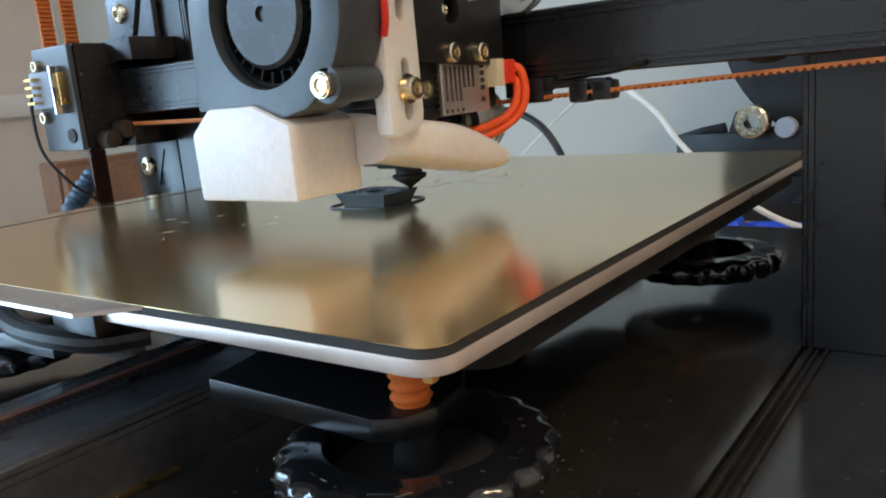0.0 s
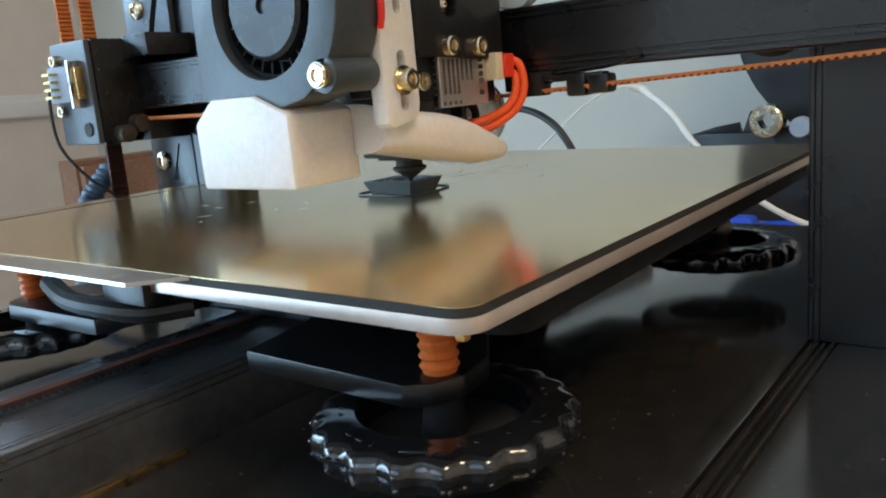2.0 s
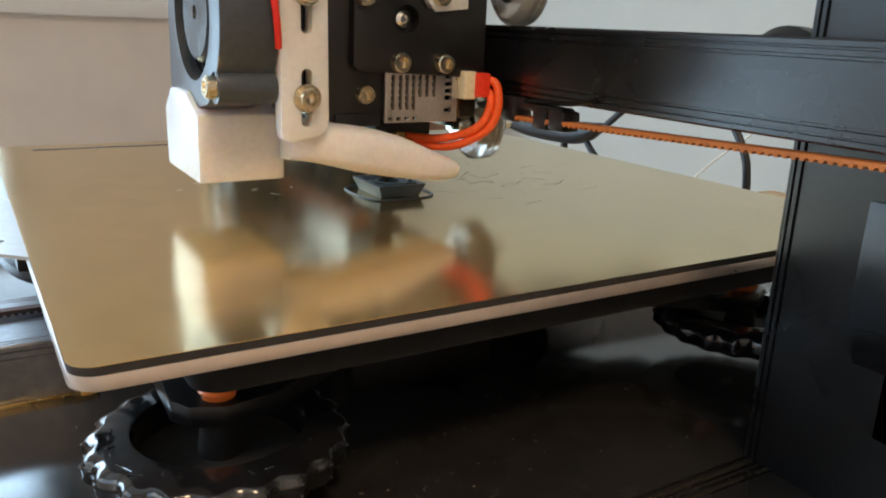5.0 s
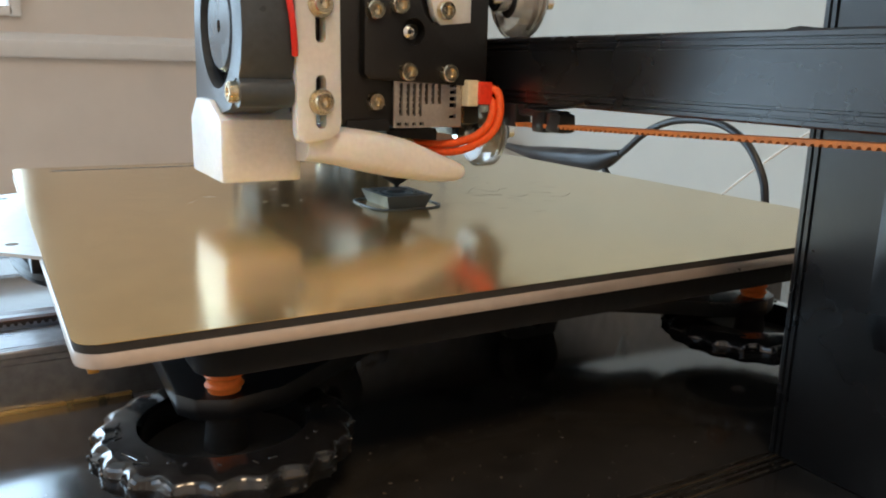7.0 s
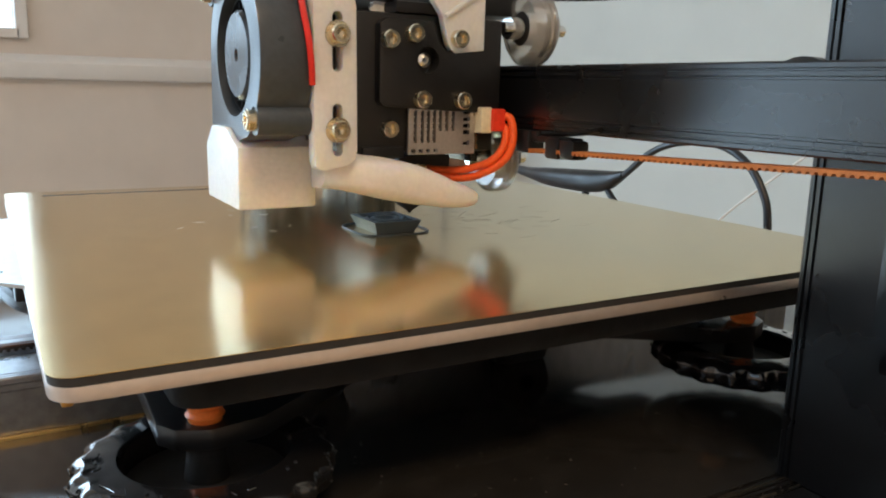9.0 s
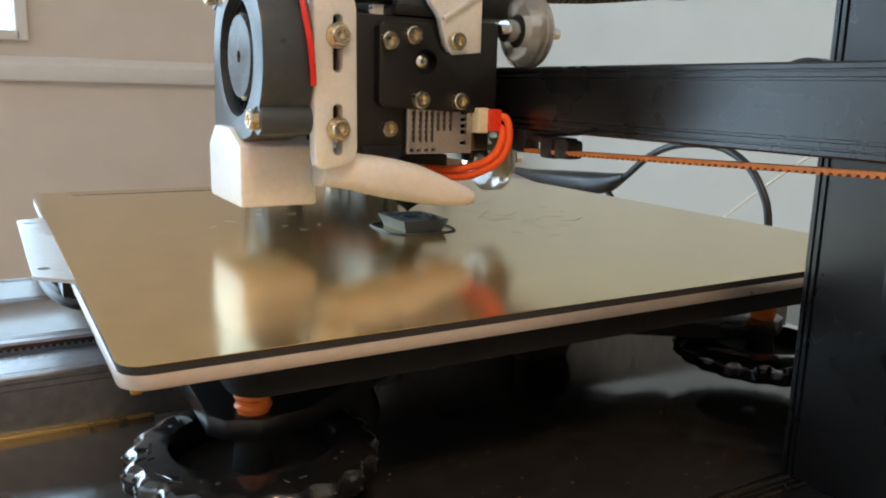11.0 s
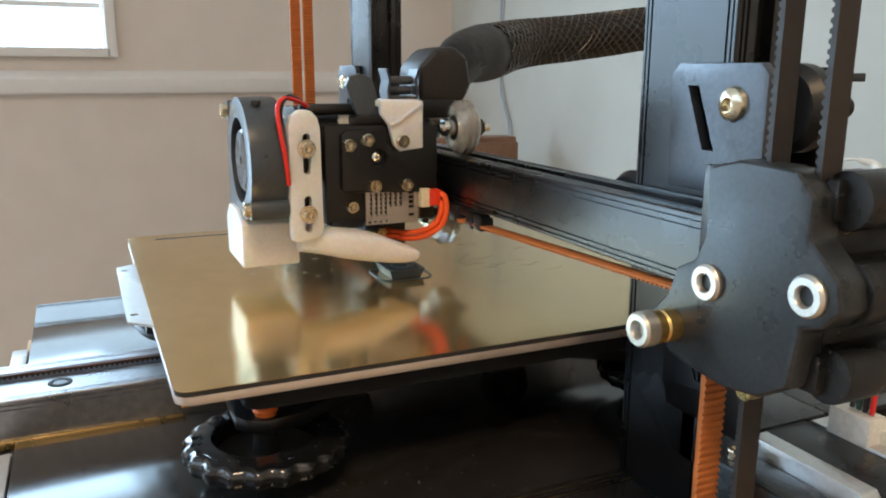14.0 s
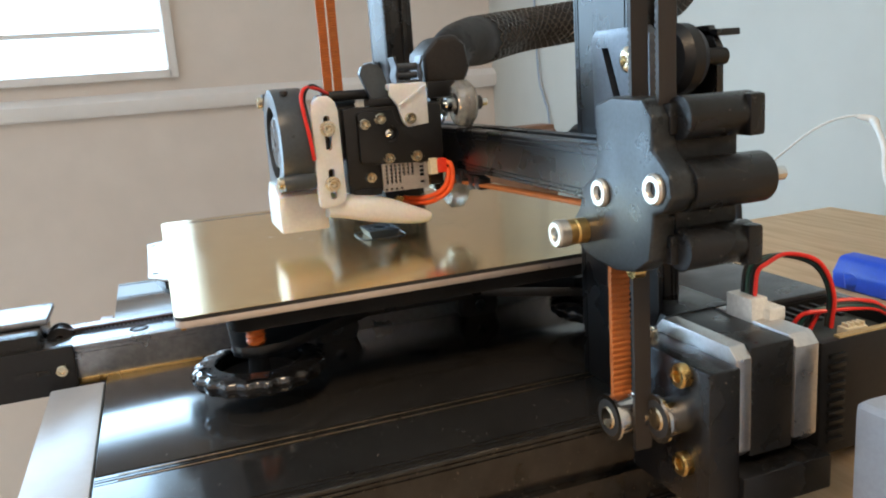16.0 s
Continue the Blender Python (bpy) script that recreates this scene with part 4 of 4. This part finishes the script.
# beam carriage: plate, wheels, belt clips
part("carriage_plate", box(-24, 16, 14.4, 17.4, 22, 78, 1), ANODISED, head)
for x, z, mtl in ((31, 66.2, WHEEL_CLEAR), (-10, 66.2, WHEEL_CLEAR), (12, 22.7, WHEEL_CLEAR)):
    w = part("wheel", lathe("y", (x, 26.6, z), [(5.5, -4.4), (9.4, -4.6), (11.7, -2.4), (11.7, -0.5), (11.2, 0), (11.7, 0.5), (11.7, 2.4), (9.4, 4.6), (5.5, 4.4)], 40), mtl, head, "clear grey grooved wheel")
    part("bearing", lathe("y", (x, 27.5, z), [(2.0, -4.6), (5.4, -4.6), (5.4, 4.6), (2.0, 4.6)], 28), MAGNET, w)
    part("axle", cyl("y", (x, 27.5, z), 1.9, 24), CHROME, w)
    part("spacer", cyl("y", (x, 19.8, z), 3.6, 5.0), CHROME, w)
    part("nut", cyl("y", (x, 34.6, z), 3.6, 3.2, seg=6), MAGNET, w)
part("zip_tie_head", join(box(37, 44, 18, 24.6, 27.2, 34.6, 1), box(39, 47, 19, 24, 32.5, 34.5, 0.5), box(30, 38, 19, 24, 29, 33.6, 0.8)), PLASTIC, head)
part("zip_tie_head", join(box(52, 58.5, 18.2, 24.6, 26.4, 33, 1.2), box(59, 66, 18.2, 24.6, 26.8, 32.6, 1.4), box(44, 64, 19, 24, 31.0, 33.2, 0.8)), PLASTIC, head)
part("zip_tie_tail", tube([(48, 21, 33.6), (58, 21, 34.2), (66, 20.6, 34.8), (76, 20, 36.4)], 1.6, 8, 6, squash=0.5), PLASTIC, head)
part("zip_tie_tail", tube([(30, 21, 33.4), (38, 21, 32.8), (46, 21, 32.4)], 1.8, 8, 6), PLASTIC, head)
# cable clip and loom on top of the carriage
clip = part("cable_clip", prism("x", [(-4.6, 78.4), (8.6, 78.4), (9.4, 82), (8.4, 86), (9.8, 91), (8.8, 91.2), (7.2, 86), (8.2, 82), (7.8, 79.6), (-3.8, 79.6), (-4.2, 82), (-3.2, 86), (-4.8, 91.2), (-5.8, 91), (-4.4, 86), (-5.4, 82)], 14, 24, 0.2, 1), GUIDE_PLATE, head, "spring steel cable clip")
for z in (82, 86.2):
    part("clip_roller", cyl("y", (19, 2, z), 1.8, 10.6), GUIDE_PLATE, clip)
part("loom_clamp", prism("x", [(12, 76), (34, 76), (38, 84), (36, 96), (30, 101), (20, 100), (12, 92)], -8, 18, 4, 3), TAPE_BLACK, head)
part("loom_stub", box(2, 26, 10, 26, 70, 78, 1), PLASTIC, head)

# braided cable loom that leaves the carriage
LOOM = [(5, 30, 88), (-8, 42, 95), (-38, 72, 99.5), (-90, 122, 106), (-108, 172, 111), (-113, 220, 117), (-138, 284, 127), (-150, 312, 165), (-150, 316, 240)]
loom = thing("cable_loom", (-116, 180, 100), "thick black braided cable sleeve behind the beam", "cable sleeve")
part("sleeve", tube(LOOM, 13, 24, 14, [9, 11, 13.5, 14, 14, 14, 14, 14, 14]), SLEEVE, loom)
part("collar", tube([(4, 30, 87), (-12, 45, 95.6), (-26, 60, 98.2), (-34, 68, 99.2)], 13, 22, 8, [10, 12, 14.0, 14.6]), TAPE_BLACK, loom, "black tape round the sleeve end")
run = spline(LOOM[2:], 60)
bm_net = bmesh.new()
for sgn in (1, -1):
    for k in range(15):
        pts = []
        for i in range(0, len(run), 2):
            q = run[i]
            t = (run[min(i + 1, len(run) - 1)] - run[max(i - 1, 0)]).normalized()
            side = t.cross(Vector((0, 0, 1))).normalized()
            a = sgn * i * 0.055 + k * 6.2832 / 15
            pts.append(q + (side * math.cos(a) + side.cross(t) * math.sin(a)) * 14.15)
        me_t = bpy.data.meshes.new("tmp")
        tb = tube(pts, 0.5, 4, 1)
        tb.to_mesh(me_t)
        tb.free()
        bm_net.from_mesh(me_t)
        bpy.data.meshes.remove(me_t)
net = part("sleeve_weave", bm_net, SLEEVE_STRAND, loom, "woven sleeve strands")
net["kind"] = "stuff"

# ---- gantry ends and lift drive ----
gantry = thing("gantry_bracket", (205, 20, 18), "dusty black printed bracket at the end of the beam", "bracket", "beam brackets")
fp = part("front_plate", prism("y", [(198.6, 69), (208, 71.5), (224, 71), (229, 66), (229, 57), (233, 53.6), (237, 50), (238, 44), (234, 39.4), (229, 38), (228, 30), (227, 24), (219, 19), (208, 17.4), (196, 18.6), (189, 20), (183, 24), (182, 30), (187, 35), (190, 43), (196, 46), (199, 52)], 8.6, 17, 1.4, 3), PRINTED_DUSTY, gantry, "dust coated printed front plate")
part("body", box(196, 228, 17, 39, 22, 67, 1), PRINTED_BLACK, gantry)
part("beam_socket", box(187, 199, 18, 41.5, 33, 68, 1), PRINTED_BLACK, gantry)
for x, z, r, y1 in ((230, 65, 6.3, 41), (231.5, 46, 7.6, 44.5), (230, 27, 6.3, 41)):
    tb = part("screw_column", cyl("y", (x, (16.4 + y1) / 2, z), r, y1 - 16.4, bevel=0.6), PRINTED_BLACK, gantry)
    part("web", box(216, x, 14, y1 - 4, z - r * 0.7, z + r * 0.7, 1), PRINTED_BLACK, gantry)
    if r < 7:
        part("column_cap", box(x - 3, x + r + 0.4, y1 - 5, y1 + 0.6, z - r - 0.2, z + r - 0.6, 1.4), PRINTED_BLACK, tb)
part("column_bolt", cyl("y", (231.5, 46, 46), 2.2, 13), CHROME, gantry)
put("screw", SCREW_BIG, (201.6, 11.2, 41.6), fp, TO_FRONT)
put("screw", SCREW_BIG, (230.2, 11.2, 45.8), fp, TO_FRONT)
part("brass_spacer", lathe("y", (190, 5.2, 27.6), [(1, -4.5), (4.3, -4.5), (4.3, -1), (3.9, -0.6), (4.3, 0), (4.3, 4), (1, 4)], 28), BRASS, fp, "brass spacer")
put("screw", SCREW_BIG, (190, 1.6, 27.6), fp, TO_FRONT)
part("grub_screw", cyl("y", (212, 14, 17.4), 2.4, 4), BRASS, gantry)

left = thing("gantry_bracket", (-175, 15, 20), "black printed bracket with a limit switch on the beam's far end", "bracket", "beam brackets")
part("body", box(-187, -158, 0, 41, 20, 67, 1.2), PRINTED_BLACK, left)
# slab in lighter blue-grey: daylight on the front face put into its colour
part("lit_front_slab", box(-188.5, -158.6, -3, -0.1, 20.4, 66.6, 0.9), FAN_BLACK, left, "front face slab, lighter grey for the daylight falling on it")
part("arm", box(-160, -140, 16, 41, 58, 68, 1), PRINTED_BLACK, left)
part("lower_arm", box(-170, -150, 18, 40, 20, 30, 1), PRINTED_BLACK, left)
for z, y in ((24, 14), (28, 22)):
    part("bushing", cyl("x", (-156, y - 6, z), 4.0, 10, bevel=0.6), SCREW_DARK, left)
sw = part("limit_switch", box(-185, -168, -8, -3, 40, 56, 0.8), GREY_PLASTIC, left, "limit switch with metal lever")
part("switch_tabs", join(*[box(-182, -176, -12, -8, 42 + i * 3.4, 43.2 + i * 3.4) for i in range(4)]), BRASS, sw)
part("lever", box(-166, -164.6, -9, -3, 37, 58, 0.3), CHROME, sw)
part("lever_pad", box(-164.4, -162.4, -7, -3, 41, 55, 0.3), BRASS, sw)
for z in (59, 36):
    put("screw", SCREW_M3, (-184, -3, z), sw, TO_FRONT)
part("adjuster_hole", cyl("y", (-165, -3.2, 27), 3.2, 1.2), MAGNET, left)
solid("switch_wire", tube([(-186, -6, 50), (-191, -6, 40), (-192, -4, 20), (-186, 4, 4), (-180, 14, -8), (-180, 22, -30), (-182, 28, -49)], 0.8, 8), WIRE_BLACK, "thin black limit switch wire", "wire")

motor = thing("lift_motor", (208, 54, -60), "stepper motor with silver end caps beside the upright", "motor")
part("core", box(189, 229.2, 44, 61.4, -46, -8.6, 1), MOTOR_BLACK, motor)


def cap(y0, y1):
    return prism("y", [(188, -43), (191.6, -46.6), (226.2, -46.6), (229.8, -43), (229.8, -11.6), (226.2, -8), (191.6, -8), (188, -11.6)], y0, y1, 0.5)


part("end_cap", cap(38, 44), MOTOR_SILVER, motor, "cast silver end cap")
part("end_cap", cap(61.4, 71), MOTOR_SILVER, motor, "cast silver end cap")
mount = part("mount", join(box(190, 232, 26, 38, -62, -13, 1.0), box(206, 234, 38, 74, -62, -50, 1)), PRINTED_BLACK, motor, "black printed motor mount")
part("mount_back", box(160, 190, 41, 70, -30, -8, 1), PRINTED_BLACK, mount)
put("screw", SCREW_BRASS, (220, 26, -17), mount, TO_FRONT)
put("screw", SCREW_BRASS, (221, 26, -47), mount, TO_FRONT)
put("screw", SCREW_M3, (193, 32, -12.8), mount)
for x, y, z in ((204, 12.5, -34), (216, 23, -32)):
    w = part("idler", lathe("y", (x, y, z), [(2, -5), (8, -5), (8, -4), (6.4, -4), (6.4, 4), (8, 4), (8, 5), (2, 5)], 36), CHROME, mount, "steel belt idler")
    part("idler_face", lathe("y", (x, y - 5, z), [(0.01, -0.8), (3.4, -0.8), (3.8, -0.2), (3.8, 0.5), (0.01, 0.5)], 28), SCREW, w, "brassy bolt end")
    part("seal", lathe("y", (x, y - 5.1, z), [(3.9, 0), (6.2, 0), (6.2, 0.4), (3.9, 0.4)], 32), MAGNET, w)
sock = part("socket", join(box(197, 210, 61, 68, -9, -0.5, 0.8), box(201, 213, 66, 73, -9, -4, 0.8)), WHITE_CONNECTOR, motor, "white motor socket")
for i, m in enumerate((WIRE_RED, WIRE_BLACK, WIRE_GREEN, WIRE_BLACK)):
    o = i * 2.0
    solid("motor_wire", tube([(208 - o, 64, 0), (208 - o, 65, 8), (209 - o, 68, 11), (210 - o * 0.6, 76, 13.5 - i * 0.4), (213 - o * 0.4, 87, 9.5 - i * 0.5), (215 - o * 0.4, 92, -2), (214 - o * 0.4, 92.5, -15)], 0.75, 8), m,
          ("red", "black", "dark green", "black")[i] + " motor wire looping to the control board", "wire", "motor wires")

ctrl = thing("control_box", (190, 150, -60), "open black control box with a circuit board", "control box")
part("tray", cut(box(140, 226, 76, 122, -55, -14, 1.2), box(188, 223, 80, 118, -50, 0)), PLASTIC, ctrl)
part("cover", box(120, 187, 77, 118, -13.8, -11.6, 0.6), GUIDE_PLATE, ctrl, "matt grey black cover plate")
part("cover_screw", lathe("z", (176, 88, -11.5), [(0.01, 1.2), (2.6, 1), (3.2, 0), (0.01, 0)], 20), CHROME, ctrl)
part("board", box(188.5, 222.5, 80.5, 117.5, -20, -18.4), PCB, ctrl, "dark circuit board")
part("board_edge", box(223.2, 225.8, 84, 121, -13.9, -13.2), BRASS_PCB, ctrl, "tan edge strip of the tray")
for i in range(6):
    part("vent_bar", box(190, 206, 80.4 + i * 5, 82.2 + i * 5, -15.4, -14.2, 0.2), PLASTIC, ctrl)
part("header", join(box(214, 219, 95, 104, -18.4, -14.6, 0.4), *[box(215, 218, 96 + k * 2.2, 97 + k * 2.2, -14.6, -13.4) for k in range(4)]), CREAM_CONNECTOR, ctrl, "cream pin header")
for i in range(10):
    part("vent_rib", box(226.1, 227.2, 79, 86, -20 - i * 3.4, -18.6 - i * 3.4, 0.2), PLASTIC, ctrl)
for i, m in enumerate((WIRE_RED, WIRE_GREEN, WIRE_BLACK, WIRE_RED)):
    solid("board_wire", tube([(204 + i, 84 + i * 2, -17), (207 + i, 86 + i * 2, -11 + i * 0.6), (213, 94 + i, -9 + i), (218, 106, -9 + i * 0.8), (216, 117, -14 + i * 0.5)], 0.8, 8), m, ("red", "dark green", "black", "red")[i] + " wire lying across the control board", "wire", "board wires")
solid("floor_wire", tube([(226, 80, ZT + 1), (222, 72, ZT + 6), (214, 66, -70), (208, 62, -60)], 0.8, 8), WIRE_RED, "red wire hanging below the motor", "wire")

# ---- things behind the printer ----
solid("power_cable", tube([(-150, 306, ZT + 3), (-235, 304, -30), (-212, 302, -16), (-184, 300, 3), (-156, 300, 12.4), (-121, 300, 13), (-97, 300, 2.6), (-82, 300, -16), (-77, 300, -34), (-76, 302, -70), (-70, 306, ZT + 3)], 2.6, 12, 12), WIRE_BLACK, "thick black cable arching behind the bed", "cable")
bulb = solid("cable_end", tube([(-395, 318, -28), (-350, 310, -29), (-310, 306, -29), (-262, 304, -27), (-236, 304, -24), (-214, 302, -17)], 5, 16, 10, [3, 5.5, 9, 10.5, 9, 3.4], 0.9), WIRE_BLACK, "black tapered cable end with strain relief", "cable end")
part("support_rod", cyl("z", (-262, 305, (ZT - 36) / 2), 3, -36 - ZT), WIRE_BLACK, bulb)
solid("wall_cable", tube([(-1062, 634, 400), (-1060, 634, 90), (-1040, 634, 20), (-1018, 634, -40), (-1010, 634, -300)], 2.4, 8), GREY_PLASTIC, "thin grey cable hanging down the wall", "cable")
arch = solid("white_cable", tube([(-215, 372, ZT + 3), (-190, 395, -50), (-151, 419, -7), (-128, 432, 13), (-108, 445, 21), (-94, 455, 17)], 0.95, 8, 12), WIRE_WHITE, "thin white cable arching up to a thicker lead", "cable")
part("plug", tube([(-104, 448, 20.5), (-94, 455, 17), (-84, 449, 11)], 3.4, 12, 6, [2.0, 3.6, 2.6]), WIRE_WHITE, arch, "white cable joint")
part("lead", tube([(-90, 453, 15), (-60, 430, -2), (-32, 403, -24), (0, 394, -52), (26, 399, -73), (53, 402, -86), (90, 405, ZT + 3), (150, 410, ZT + 3)], 2.3, 10, 12), WIRE_WHITE, arch, "thick white lead")
spool = thing("filament_spool", (60, 520, ZT), "black filament spool on a dark stand behind the printer", "filament spool")
for y in (492, 556):
    part("flange", lathe("y", (82, y, 69), [(20, -4), (107, -4), (109, -2), (107, 0), (20, 0)], 64), PLASTIC, spool)
part("filament", lathe("y", (82, 524, 69), [(36, -28), (88, -28), (88, 28), (36, 28)], 48), PRINT_BLUE, spool)
part("stand", join(box(-52, 170, 470, 570, ZT, -58, 2), box(-56, 170, 462, 476, -58, -23, 1.5), prism("y", [(-13, -23), (4, -23), (-4, -6), (-7, -6)], 462, 474, 0.8),
                   prism("y", [(-54, -23), (-16, -23), (-18, -15), (-36, -18)], 465, 474, 0.6)), PLASTIC, spool)
part("roller", lathe("y", (8, 456, -14), [(5.8, -6), (11.4, -6), (12.6, -5), (12.6, 8), (5.8, 8)], 32), SCREW, spool, "dull brass spool roller")
part("roller_block", box(-4, 64, 464, 480, -40, -20, 2), PLASTIC, spool)
part("blue_insert", lathe("y", (32, 459, -20), [(0.01, -4), (7, -4), (8, -3), (8, 6), (0.01, 6)], 24), GREY_PLASTIC, spool, "pale blue insert")
solid("blue_clip", join(tube([(-15, 345, ZT + 7), (0, 362, ZT + 9), (30, 372, ZT + 7)], 10, 14, 8, [7, 12, 8], 0.8), tube([(0, 362, ZT + 8), (20, 415, ZT + 6), (60, 416, ZT + 6)], 5, 12, 8)), BLUE_PLASTIC, "bright blue plastic tool lying on the table", "tool")
solid("blue_tool", prism("x", [(346, ZT), (372, ZT), (374, ZT + 15), (366, ZT + 25), (352, ZT + 24), (345, ZT + 12)], -28, 26, 4, 3), BLUE_PLASTIC, "rounded blue plastic case standing on the table", "tool case")
solid("grey_case", box(255, 305, 58, 112, ZT, -19, 4, 3), GREY_PLASTIC, "plain grey blue plastic case beside the printer", "case")
cab = thing("cabinet", (-900, 380, Z_FLOOR), "brown wooden cabinet against the far wall", "cabinet")
part("carcass", box(-905, -860, 355, 560, Z_FLOOR, -22, 3), BROWN_WOOD, cab)
part("door", box(-859.5, -846, 359, 556, Z_FLOOR + 40, -30, 2), BROWN_WOOD, cab)
rib = [(-205 + 0.5 * math.sin(i), 27 - 1.15 * min(i, 20), 6 - 1.2 * i - 0.045 * i * max(0, i - 12)) for i in range(42)]
solid("ribbed_hose", tube(rib, 5, 14, 4, [5.4 if i % 2 else 4.4 for i in range(42)]), HOSE_BLUE, "grey blue ribbed cable hose beside the upright", "hose")


def motions():
    walk(head, [(t, pose(0.020 + h, 0, 0.030)) for t, h in HEAD_ROWS])
    walk(bed, [(t, pose(0, b, -0.028)) for t, b in BED_ROWS])
    walk(printed, [(t, pose(0.015, -0.0085 + b, 0)) for t, b in BED_ROWS])


motions()
